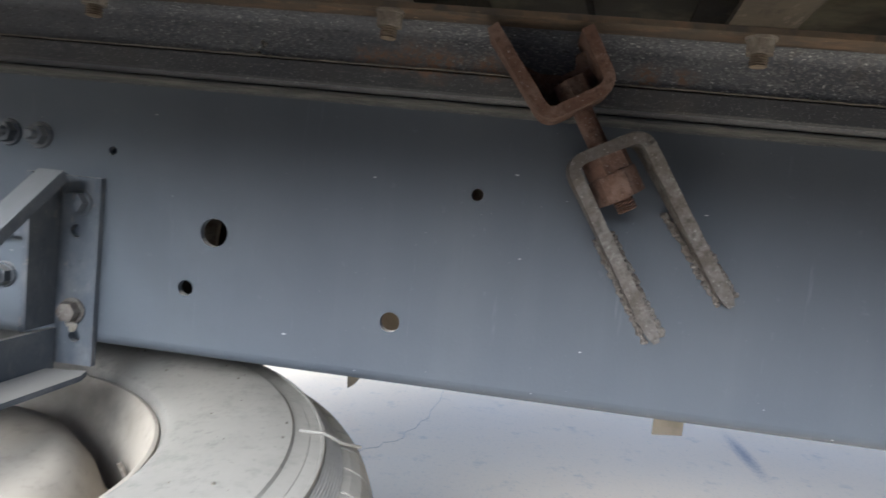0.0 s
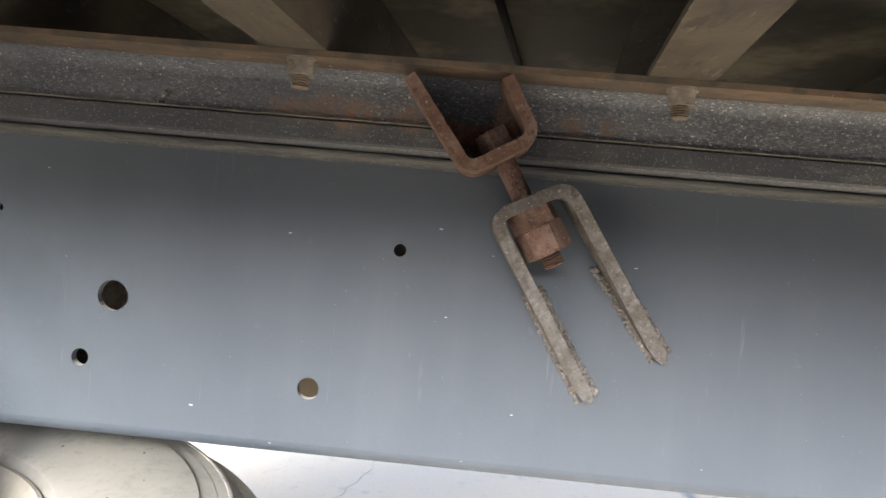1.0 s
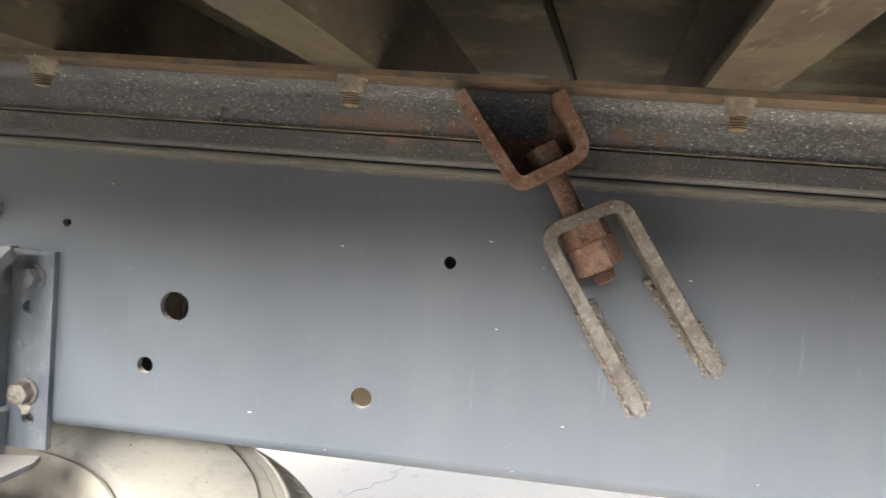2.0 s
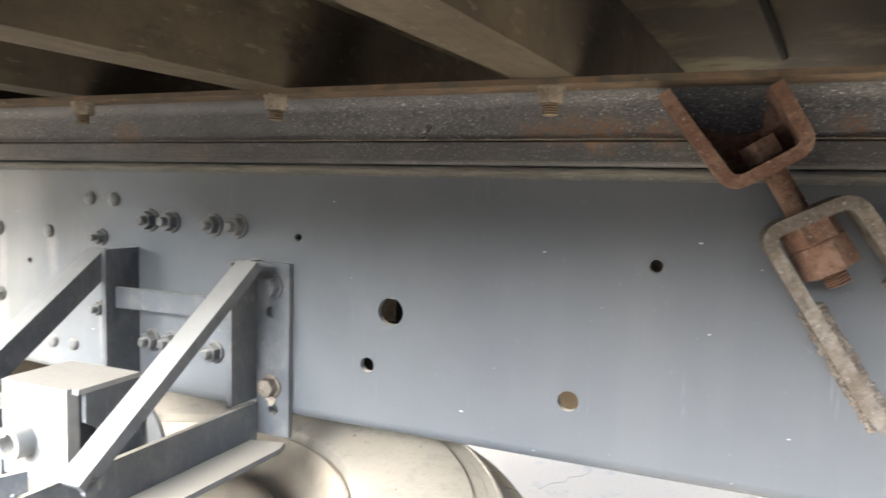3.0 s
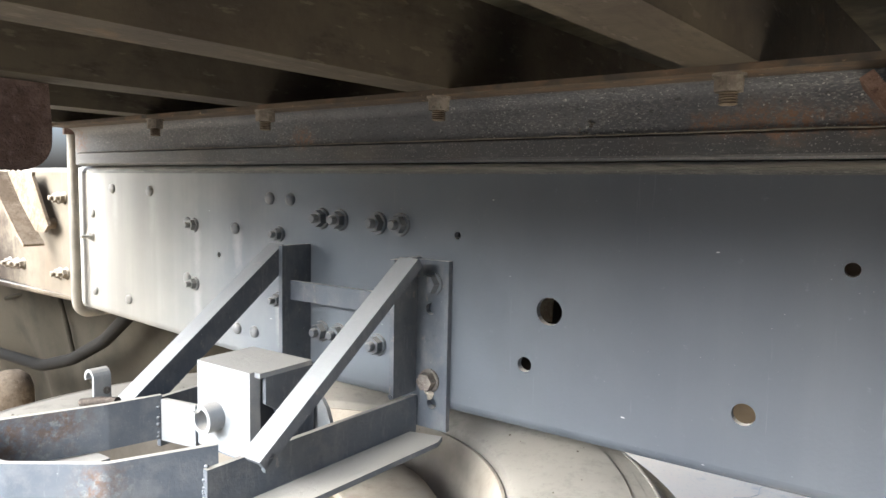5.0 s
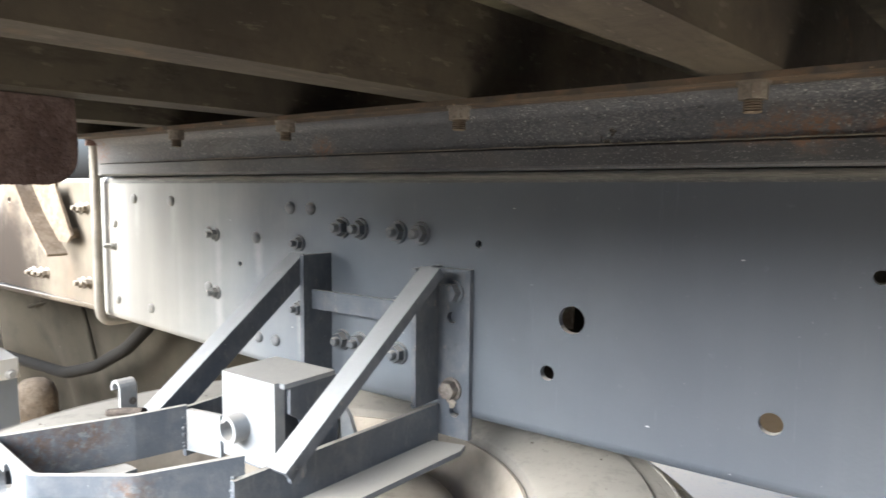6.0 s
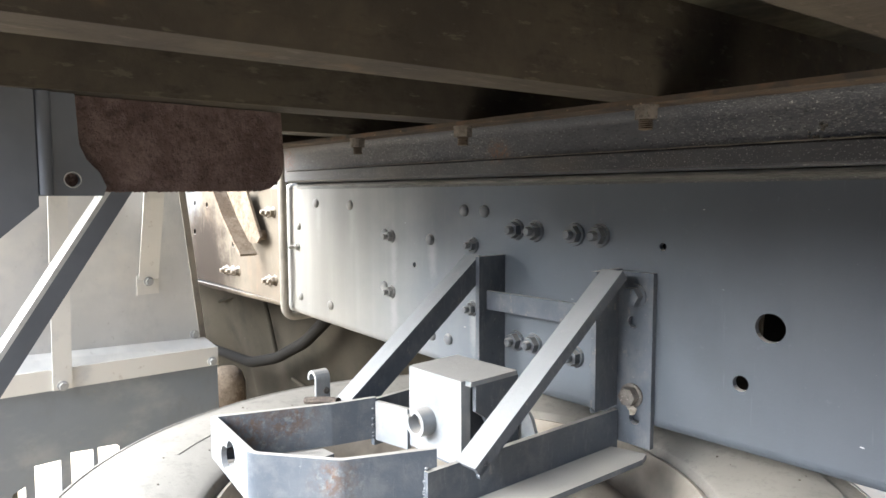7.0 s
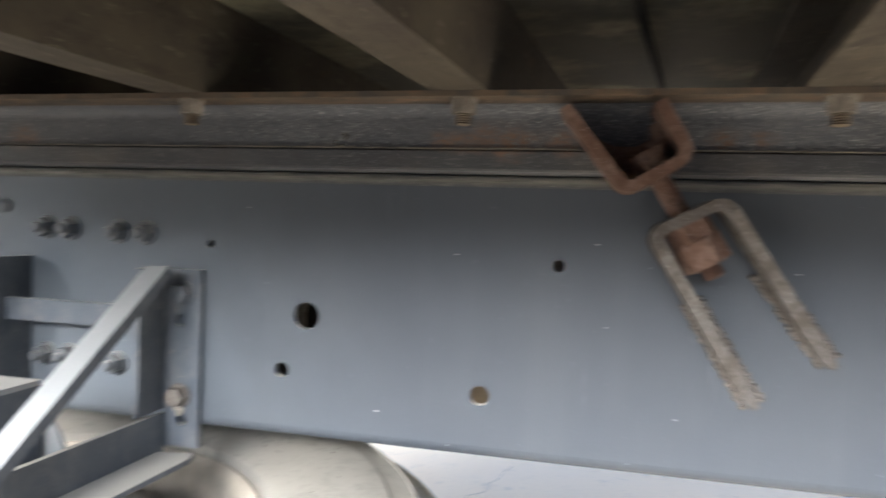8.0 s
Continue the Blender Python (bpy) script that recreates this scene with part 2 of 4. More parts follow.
def worn_strap():
    m = Mat("worn_strap_paint_with_rust", 0.6, 0.0, 0.4)
    m.col = (0.062, 0.073, 0.090)
    m.mix(m.ramp(m.noise(12, 4), 0.45, 0.7), (0.090, 0.100, 0.115))
    m.mix(m.math("MULTIPLY", m.ramp(m.noise(26, 6, 0.72), 0.45, 0.66), 0.35), (0.16, 0.165, 0.17))
    m.mix(m.math("MULTIPLY", m.ramp(m.noise(120, 5, 0.75, (1, 1, 0.2)), 0.56, 0.68), 0.2), (0.20, 0.205, 0.21))
    m.mix(m.math("MULTIPLY", m.ramp(m.noise(300, 3, 0.5), 0.71, 0.77), 0.5), (0.30, 0.30, 0.295))
    # blistered rust with flaked paint round it
    for at, r in (((-0.232, -0.370, 0.735), 0.036), ((-0.382, -0.33, 0.745), 0.045), ((-0.398, -0.375, 0.735), 0.05)):
        ragged = m.ramp(m.noise(85, 6, 0.72), 0.42, 0.56)
        m.mix(m.math("MULTIPLY", m.math("MULTIPLY", m.spot(at, r * 1.25, 0.9), m.ramp(m.noise(120, 4, 0.7), 0.50, 0.64)), 0.55), (0.22, 0.22, 0.215))
        m.mix(m.math("MULTIPLY", m.math("MULTIPLY", m.spot(at, r, 0.9), ragged), 0.9), (0.085, 0.058, 0.044))
        m.mix(m.math("MULTIPLY", m.math("MULTIPLY", m.spot(at, r * 0.7, 0.9), m.ramp(m.noise(90, 5, 0.7), 0.52, 0.66)), 0.6), (0.15, 0.085, 0.05))
    m.mix(m.math("MULTIPLY", m.up(0.3, 0.9), 0.85), (0.36, 0.342, 0.31))
    m.roughness(m.noise(20, 4), 0.5, 0.75)
    m.bump(m.noise(160, 5, 0.7), 0.0010, 0.7)
    return m.done()


def dusty_rubber(name, base, dust, amount=1.0, spec=0.2):
    m = Mat(name, 0.85, 0.0, spec)
    m.col = base
    m.mix(m.math("MULTIPLY", m.ramp(m.noise(6, 5, 0.6), 0.25, 0.6), amount), dust)
    m.mix(m.math("MULTIPLY", m.up(0.1, 0.8), 0.75 * amount), tuple(min(1, 1.12 * c) for c in dust))
    m.mix(m.math("MULTIPLY", m.ramp(m.noise(18, 6, 0.7), 0.56, 0.7), 0.35), tuple(0.55 * c for c in dust))
    m.mix(m.math("MULTIPLY", m.ramp(m.noise(160, 3, 0.5), 0.74, 0.77), 0.7), (0.10, 0.095, 0.09))
    m.mix(m.math("MULTIPLY", m.ramp(m.noise(26, 6, 0.75), 0.50, 0.68), 0.45 * amount), tuple(0.62 * c for c in dust))
    m.mix(m.math("MULTIPLY", m.ramp(m.noise(90, 5, 0.7), 0.55, 0.70), 0.3 * amount), tuple(0.45 * c for c in dust))
    m.bump(m.noise(60, 5, 0.65), 0.001, 0.5)
    return m.done()


def concrete():
    m = Mat("pale_concrete_yard", 0.9, 0.0, 0.2)
    m.col = (0.71, 0.585, 0.42)
    m.mix(m.ramp(m.noise(1.3, 6, 0.6), 0.35, 0.65), (0.70, 0.59, 0.44))
    m.mix(m.math("MULTIPLY", m.spot((1.31, 2.05, 0.0), 0.16, 0.9, (3.0, 0.45, 1)), 0.75), (0.20, 0.21, 0.24))
    m.mix(m.math("MULTIPLY", m.ramp(m.noise(9, 6, 0.7), 0.55, 0.72), 0.5), (0.40, 0.37, 0.32))
    m.mix(m.math("MULTIPLY", m.ramp(m.noise(70, 4, 0.6), 0.55, 0.75), 0.4), (0.38, 0.36, 0.33))
    m.bump(m.noise(45, 6, 0.7), 0.003, 0.5)
    return m.done()


def white_paint():
    m = Mat("dusty_white_guard_paint", 0.55, 0.0, 0.4)
    m.col = (0.60, 0.58, 0.53)
    m.mix(m.ramp(m.noise(4, 5, 0.6, (1, 1, 0.5)), 0.4, 0.7), (0.68, 0.65, 0.58))
    m.mix(m.math("MULTIPLY", m.ramp(m.noise(11, 6, 0.7), 0.52, 0.7), 0.45), (0.40, 0.41, 0.42))
    m.mix(m.math("MULTIPLY", m.ramp(m.noise(50, 5, 0.7), 0.62, 0.7), 0.4), (0.33, 0.28, 0.22))
    m.bump(m.noise(90, 4), 0.0005, 0.5)
    return m.done()


def plain(name, col, rough=0.6, spec=0.3, metal=0.0, var=0.25, scale=25, bump=0.0006):
    m = Mat(name, rough, metal, spec)
    m.col = col
    m.mix(m.ramp(m.noise(scale, 5, 0.6), 0.4, 0.7), tuple(c * (1 - var) for c in col))
    m.mix(m.math("MULTIPLY", m.up(0.3, 0.9), 0.5), DUST)
    m.bump(m.noise(scale * 6, 4), bump, 0.6)
    return m.done()


def bolt_paint():
    m = Mat("grey_painted_bolt_steel", 0.5, 0.0, 0.45)
    m.col = (0.075, 0.082, 0.092)
    m.mix(m.ramp(m.noise(60, 5, 0.65), 0.4, 0.7), (0.052, 0.056, 0.062))
    # same painted glow and road dust as on the rail
    m.dust_glow(0.10, -0.45, 0.4, (0.150, 0.160, 0.172))
    m.dust_glow(-0.06, -0.75, 0.72, (0.36, 0.345, 0.305))
    m.mix(m.math("MULTIPLY", m.up(0.3, 0.9), 0.5), DUST)
    m.bump(m.noise(180, 4), 0.0006, 0.6)
    return m.done()


def chalky_paint():
    m = Mat("pale_chalky_carrier_paint", 0.6, 0.0, 0.35)
    m.col = (0.190, 0.203, 0.220)
    m.mix(m.ramp(m.noise(16, 5, 0.65), 0.38, 0.62), (0.250, 0.255, 0.257))
    m.mix(m.math("MULTIPLY", m.ramp(m.noise(30, 6, 0.75, (1, 1, 0.4)), 0.55, 0.70), 0.6), (0.15, 0.168, 0.195))
    m.mix(m.math("MULTIPLY", m.ramp(m.noise(120, 5, 0.7), 0.62, 0.68), 0.7), (0.20, 0.21, 0.22))
    m.mix(m.math("MULTIPLY", m.ramp(m.noise(70, 5, 0.7), 0.68, 0.74), 0.6), (0.22, 0.15, 0.10))
    m.mix(m.math("MULTIPLY", m.up(0.6, 0.95), 0.7), (0.35, 0.335, 0.305))
    m.bump(m.noise(110, 5, 0.7), 0.0012, 0.7)
    return m.done()


def cloudy_sheet(name, k, sheen=0.0):
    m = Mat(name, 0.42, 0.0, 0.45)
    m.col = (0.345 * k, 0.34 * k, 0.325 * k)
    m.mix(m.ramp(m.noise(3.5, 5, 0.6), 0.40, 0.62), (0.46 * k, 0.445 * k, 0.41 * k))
    # bluish reflection with paler clouds, painted into the colour
    m.mix(sheen, (0.23 * k, 0.275 * k, 0.325 * k))
    m.mix(m.math("MULTIPLY", m.ramp(m.noise(6, 5, 0.6, (1, 1, 1.6)), 0.48, 0.68), sheen), (0.44 * k, 0.45 * k, 0.44 * k))
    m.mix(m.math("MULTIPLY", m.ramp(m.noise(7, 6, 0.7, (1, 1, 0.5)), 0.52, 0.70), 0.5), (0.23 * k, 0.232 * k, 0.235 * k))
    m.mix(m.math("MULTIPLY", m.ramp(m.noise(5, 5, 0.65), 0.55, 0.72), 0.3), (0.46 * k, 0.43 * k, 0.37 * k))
    m.mix(m.math("MULTIPLY", m.ramp(m.noise(60, 5, 0.7), 0.62, 0.72), 0.35), (0.24, 0.21, 0.17))
    m.roughness(m.noise(9, 5), 0.32, 0.6)
    m.bump(m.noise(90, 4), 0.0005, 0.5)
    return m.done()


def shadowed_tan():
    m = Mat("tan_dusty_frame_paint", 0.85, 0.0, 0.1)
    m.col = (0.108, 0.093, 0.072)
    m.mix(m.ramp(m.noise(9, 5, 0.6), 0.4, 0.7), (0.086, 0.071, 0.054))
    m.mix(m.math("MULTIPLY", m.ramp(m.noise(6, 5, 0.7, (2, 2, 0.6)), 0.50, 0.68), 0.4), (0.15, 0.105, 0.07))
    m.mix(m.math("MULTIPLY", m.spot((-1.56, 0.012, 0.99), 0.11, 0.9), 0.7), (0.14, 0.155, 0.175))
    # cast shadow painted into the colour as ragged dark blotches
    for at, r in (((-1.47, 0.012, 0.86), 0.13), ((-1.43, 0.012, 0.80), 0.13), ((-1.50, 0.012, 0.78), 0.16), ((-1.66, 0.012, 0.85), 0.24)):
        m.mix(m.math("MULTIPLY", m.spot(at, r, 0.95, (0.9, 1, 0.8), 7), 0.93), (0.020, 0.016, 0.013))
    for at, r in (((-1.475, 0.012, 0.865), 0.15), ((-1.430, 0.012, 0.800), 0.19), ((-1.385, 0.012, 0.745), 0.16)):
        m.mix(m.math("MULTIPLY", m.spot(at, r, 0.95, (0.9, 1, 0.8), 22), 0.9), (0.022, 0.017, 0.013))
    m.mix(m.math("MULTIPLY", m.ramp(m.noise(8, 5, 0.7, (3, 3, 0.5)), 0.56, 0.72), 0.3), (0.20, 0.178, 0.14))
    m.mix(m.math("MULTIPLY", m.up(0.3, 0.9), 0.5), DUST)
    m.bump(m.noise(54, 4), 0.0006, 0.6)
    return m.done()


RAIL = rail_paint()
SILL = sill_paint()
SMOOTH = sill_smooth()
BAND = scuffed_band()
SEAM = plain("pale_dusty_seam", (0.17, 0.155, 0.13), 0.8, 0.2, 0.0, 0.5, 60)
LIP = lip_rust()
BEAM = beam_paint()
FLOOR = floor_paint()
FORK = rust_metal("rusty_flaking_clevis_steel", (0.078, 0.067, 0.059), (0.124, 0.117, 0.111), 0.60, 0.003, 1.3, (0.27, 0.268, 0.262))
REDRUST = rust_metal("red_brown_rusted_bolt", (0.100, 0.056, 0.040), (0.150, 0.100, 0.078), 0.62, 0.003, 1.5)
DRUMRUST = rust_metal("thick_crusty_brown_rust", (0.105, 0.071, 0.062), (0.172, 0.123, 0.108), 0.9, 0.014, 0.8)
WELD = rust_metal("rusty_weld_spatter", (0.100, 0.087, 0.076), (0.148, 0.135, 0.122), 0.6, 0.002, 1.0, (0.30, 0.295, 0.28))
CARRIER = carrier_paint()
STRAP = worn_strap()
PALE = chalky_paint()
APRON = dusty_rubber("olive_brown_rubber_apron", (0.011, 0.010, 0.008), (0.030, 0.026, 0.019), 0.8, 0.06)
TAN = shadowed_tan()
BANDRUBBER = dusty_rubber("dark_ribbed_rubber", (0.15, 0.145, 0.138), (0.32, 0.305, 0.285), 0.8)
TYRE = dusty_rubber("dust_covered_tyre_rubber", (0.125, 0.118, 0.106), (0.232, 0.219, 0.196))
WHEELRIM = dusty_rubber("dusty_wheel_steel", (0.11, 0.095, 0.08), (0.36, 0.325, 0.275), 0.85)
DARKTYRE = dusty_rubber("brown_dusty_road_tyre", (0.05, 0.047, 0.043), (0.13, 0.115, 0.09), 0.8)
PINSTEEL = rust_metal("dark_brown_pin_steel", (0.045, 0.037, 0.031), (0.070, 0.057, 0.047), 0.75, 0.001, 1.5, (0.15, 0.14, 0.13))
YARD = concrete()
WHITE = white_paint()
BOLT = bolt_paint()
NUT = rust_metal("dull_sill_nut_steel", (0.140, 0.120, 0.098), (0.21, 0.188, 0.158), 0.68, 0.0016, 1.6)
PANEL = plain("smooth_grey_panel_paint", (0.085, 0.092, 0.105), 0.55, 0.4, 0.0, 0.2, 8)
STRUTEDGE = plain("pale_edge_paint", (0.36, 0.355, 0.335), 0.7, 0.3, 0.0, 0.25, 30)
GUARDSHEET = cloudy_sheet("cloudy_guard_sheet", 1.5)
# flap: darker mix of the guard sheet with the reflection painted in
FLAPSHEET = cloudy_sheet("flap_sheet_with_sheen", 0.62, 0.7)
CRACK = plain("grey_crack_dirt", (0.46, 0.41, 0.34), 0.9, 0.1)
TANKTAN = plain("brown_tan_tank_paint", (0.15, 0.125, 0.095), 0.8, 0.2)
HOSE = dusty_rubber("black_rubber_hose", (0.010, 0.0095, 0.009), (0.014, 0.0128, 0.011), 0.5, 0.05)
WALLMAT = plain("grey_light_block", (0.22, 0.215, 0.208), 0.9, 0.2, 0.0, 0.2, 5)
BRACKET = rust_metal("brown_dusty_bracket_steel", (0.105, 0.080, 0.056), (0.15, 0.12, 0.088), 0.7, 0.0015)
TANBLOCK = plain("tan_dusty_steel", (0.27, 0.245, 0.205), 0.8, 0.2)


# ---- mesh helpers ----
def part(name, bm, material, parent=None, label="", smooth=False, bevel=0.0):
    if bevel:
        sharp = [e for e in bm.edges if len(e.link_faces) == 2 and e.calc_face_angle(0) > 0.6]
        if sharp:
            bmesh.ops.bevel(bm, geom=sharp, offset=bevel, segments=2, profile=0.7, affect="EDGES", clamp_overlap=True)
    bmesh.ops.recalc_face_normals(bm, faces=bm.faces)
    me = bpy.data.meshes.new(name)
    bm.to_mesh(me)
    bm.free()
    me.materials.append(material)
    if smooth:
        for p in me.polygons:
            p.use_smooth = True
        me.set_sharp_from_angle(angle=radians(38))
    ob = new(name, me)
    if parent is not None:
        ob.parent = parent
    if label:
        ob["label"] = label
    return ob


def thing(name, at, label, category, group="", kind=""):
    ob = new(name)
    ob.empty_display_size = 0.05
    ob.matrix_world = Matrix.Translation(at)
    return tagged(ob, label, category, group, kind)


def local(ob, root):
    """Hang a part, built in world metres, under an empty that stands elsewhere."""
    ob.parent = root
    ob.matrix_parent_inverse = Matrix.Translation(-root.matrix_world.translation)
    return ob


def sub(name, bm, material, root, label="", smooth=False, bevel=0.0):
    return local(part(name, bm, material, None, label, smooth, bevel), root)


def under(name, bm, material, parent, label="", smooth=False, bevel=0.0):
    """A piece of a part: built in world metres, child of a mesh that is itself in world metres."""
    ob = part(name, bm, material, None, label, smooth, bevel)
    ob.parent = parent
    return ob


def box(bm, x0, x1, y0, y1, z0, z1, m=None):
    vs = [bm.verts.new((x, y, z)) for x in (x0, x1) for y in (y0, y1) for z in (z0, z1)]
    for f in ((0, 1, 3, 2), (4, 6, 7, 5), (0, 4, 5, 1), (2, 3, 7, 6), (0, 2, 6, 4), (1, 5, 7, 3)):
        bm.faces.new([vs[i] for i in f])
    if m is not None:
        for v in vs:
            v.co = m @ v.co
    return bm


def prism(bm, pts, a, b, put):
    """A polygon of (u, v) pushed from depth a to b; put(u, v, w) gives the place."""
    lo = [bm.verts.new(put(u, v, a)) for u, v in pts]
    hi = [bm.verts.new(put(u, v, b)) for u, v in pts]
    bm.faces.new(lo)
    bm.faces.new(hi[::-1])
    n = len(pts)
    for i in range(n):
        bm.faces.new((lo[i], hi[i], hi[(i + 1) % n], lo[(i + 1) % n]))
    return bm


XZ = lambda u, v, w: (u, w, v)
YZ = lambda u, v, w: (w, u, v)
XY = lambda u, v, w: (u, v, w)


def rounded(path, r, n=6):
    """An open polyline with its inner corners rounded."""
    out = [Vector(path[0])]
    for a, b, c in zip(path, path[1:], path[2:]):
        a, b, c = Vector(a), Vector(b), Vector(c)
        u, v = (a - b).normalized(), (c - b).normalized()
        half = u.angle(v) / 2
        d = min(r / max(math.tan(half), 1e-3), (a - b).length * 0.49, (c - b).length * 0.49)
        p, q = b + u * d, b + v * d
        for i in range(n + 1):
            s = i / n
            out.append((1 - s) ** 2 * p + 2 * s * (1 - s) * b + s ** 2 * q)
    out.append(Vector(path[-1]))
    return out


def ribbon(bm, path, thick, depth, put, flare=0.0, tip=0.0):
    """A flat bar along a 2D path, thick across it, deep from depth(s)[0] to depth(s)[1]."""
    pts = [Vector(p) for p in path]
    total = sum((b - a).length for a, b in zip(pts, pts[1:]))
    run, rings = 0.0, []
    for i, p in enumerate(pts):
        if i:
            run += (p - pts[i - 1]).length
        d = (pts[min(i + 1, len(pts) - 1)] - pts[max(i - 1, 0)]).normalized()
        side = Vector((-d.y, d.x)) * (thick + flare * abs(2 * run / total - 1) ** 2) / 2
        if tip:
            side *= 0.45 + 0.55 * min(1.0, min(run, total - run) / tip) ** 0.6
        w0, w1 = depth(run / total)
        rings.append([bm.verts.new(put(*(p + side), w0)), bm.verts.new(put(*(p - side), w0)),
                      bm.verts.new(put(*(p - side), w1)), bm.verts.new(put(*(p + side), w1))])
    for a, b in zip(rings, rings[1:]):
        for k in range(4):
            bm.faces.new((a[k], a[(k + 1) % 4], b[(k + 1) % 4], b[k]))
    bm.faces.new(rings[0])
    bm.faces.new(rings[-1][::-1])
    return bm


def ring_frame(axis):
    z = Vector(axis).normalized()
    x = z.orthogonal().normalized()
    return x, z.cross(x), z


def cyl(bm, a, b, r, seg=16, r2=None, turn=0.0):
    """A capped cylinder or cone frustum from a to b."""
    a, b = Vector(a), Vector(b)
    x, y, z = ring_frame(b - a)
    r2 = r if r2 is None else r2
    lo, hi = [], []
    for i in range(seg):
        t = 2 * math.pi * i / seg + turn
        d = math.cos(t) * x + math.sin(t) * y
        lo.append(bm.verts.new(a + d * r))
        hi.append(bm.verts.new(b + d * r2))
    bm.faces.new(lo[::-1])
    bm.faces.new(hi)
    for i in range(seg):
        j = (i + 1) % seg
        bm.faces.new((lo[i], lo[j], hi[j], hi[i]))
    return bm


def pipe(bm, path, r, seg=12):
    pts = [Vector(p) for p in path]
    rings, x = [], None
    for i, p in enumerate(pts):
        d = (pts[min(i + 1, len(pts) - 1)] - pts[max(i - 1, 0)]).normalized()
        x = d.orthogonal().normalized() if x is None else (x - d * x.dot(d)).normalized()
        y = d.cross(x)
        rings.append([bm.verts.new(p + r * (math.cos(2 * math.pi * k / seg) * x + math.sin(2 * math.pi * k / seg) * y)) for k in range(seg)])
    for a, b in zip(rings, rings[1:]):
        for k in range(seg):
            j = (k + 1) % seg
            bm.faces.new((a[k], a[j], b[j], b[k]))
    bm.faces.new(rings[0][::-1])
    bm.faces.new(rings[-1])
    return bm


def lathe(bm, profile, seg, at, axis=(0, 0, 1)):
    """A closed or open profile of (radius, height) turned round an axis through at."""
    x, y, z = ring_frame(axis)
    at = Vector(at)
    rings = []
    for k in range(seg):
        t = 2 * math.pi * k / seg
        d = math.cos(t) * x + math.sin(t) * y
        rings.append([bm.verts.new(at + d * r + z * h) for r, h in profile])
    n = len(profile)
    for k in range(seg):
        a, b = rings[k], rings[(k + 1) % seg]
        for i in range(n):
            j = (i + 1) % n
            bm.faces.new((a[i], a[j], b[j], b[i]))
    return bm


def holed(bm, outline, circles, a, b, put, seg=24, cuts=()):
    """A plate with round holes (u, v, radius) right through it."""
    edges = []
    loops = [outline] + [[(u + r * math.cos(2 * math.pi * i / seg), v + r * math.sin(2 * math.pi * i / seg)) for i in range(seg)] for u, v, r in circles] + [list(c) for c in cuts]
    for lp in loops:
        vs = [bm.verts.new((u, v, 0)) for u, v in lp]
        edges += [bm.edges.new((vs[i], vs[(i + 1) % len(vs)])) for i in range(len(vs))]
    bmesh.ops.triangle_fill(bm, use_beauty=True, use_dissolve=False, edges=edges, normal=(0, 0, 1))
    faces = bm.faces[:]
    top = bmesh.ops.extrude_face_region(bm, geom=faces)
    moved = [g for g in top["geom"] if isinstance(g, bmesh.types.BMVert)]
    ids = set(moved)
    for v in bm.verts:
        u, w = v.co.x, v.co.y
        v.co = Vector(put(u, w, b if v in ids else a))
    return bm


# ---- ground ----
bm = bmesh.new()
box(bm, -400, 400, -400, 400, -0.4, 0.0)
GROUND = tagged(part("ground", bm, YARD), "pale sunlit concrete yard with fine cracks", "ground", kind="structure")

for line, w in (([(-0.16, 1.49), (-0.135, 1.55), (-0.09, 1.585), (-0.085, 1.63), (-0.045, 1.66), (-0.025, 1.70), (-0.03, 1.76), (0.002, 1.82), (0.01, 1.90), (0.035, 1.96), (0.03, 2.05), (0.05, 2.2), (0.045, 2.4)], 0.0018),):
    bm = bmesh.new()
    ribbon(bm, line, w, lambda q: (0.0002, 0.0012), XY)
    part("crack", bm, CRACK, GROUND)

# added, unseen wall behind the camera; its uneven top shapes the low light
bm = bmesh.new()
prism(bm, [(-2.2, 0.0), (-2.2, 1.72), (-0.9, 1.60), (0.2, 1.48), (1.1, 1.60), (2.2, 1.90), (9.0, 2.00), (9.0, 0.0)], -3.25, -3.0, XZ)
tagged(part("wall_light_block", bm, WALLMAT), "plain grey wall added out of view to block low light", "wall", kind="structure")

# ---- chassis rail ----
BOT, TOP, R = 0.72, 1.02, 0.013
X0, X1 = -1.0, 4.2
XT, RISE = -0.33, 0.026      # the lower edge climbs towards the cab from XT on
rail = thing("chassis_rail", (1.5, 0, BOT), "slate-blue painted steel truck chassis rail with drilled holes", "chassis rail")
HOLES = [(0.0, 0.859, 0.0152), (-0.028, 0.796, 0.0085), (0.199, 0.787, 0.0105), (0.276, 0.928, 0.0062), (-0.121, 0.935, 0.0045), (-0.569, 0.880, 0.0040)]
bm = bmesh.new()
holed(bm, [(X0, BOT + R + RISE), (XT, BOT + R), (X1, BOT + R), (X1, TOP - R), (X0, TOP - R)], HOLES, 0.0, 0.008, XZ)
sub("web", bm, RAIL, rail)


def channel_corner(y0, z0, sign, flange, t=0.008, n=6):
    """The bend and flange of the rail's top (sign 1) or bottom (sign -1)."""
    out = [(y0 + R - R * math.cos(i * math.pi / 2 / n), z0 - sign * (R - R * math.sin(i * math.pi / 2 / n))) for i in range(n + 1)]
    inner = [(y0 + R - (R - t) * math.cos(i * math.pi / 2 / n), z0 - sign * (R - (R - t) * math.sin(i * math.pi / 2 / n))) for i in range(n + 1)]
    return out + [(flange, z0), (flange, z0 - sign * t)] + inner[::-1]


bm = bmesh.new()
prism(bm, channel_corner(0.0, TOP, 1, 0.085), X0, X1, YZ)
sub("top_flange", bm, BAND, rail, smooth=True)
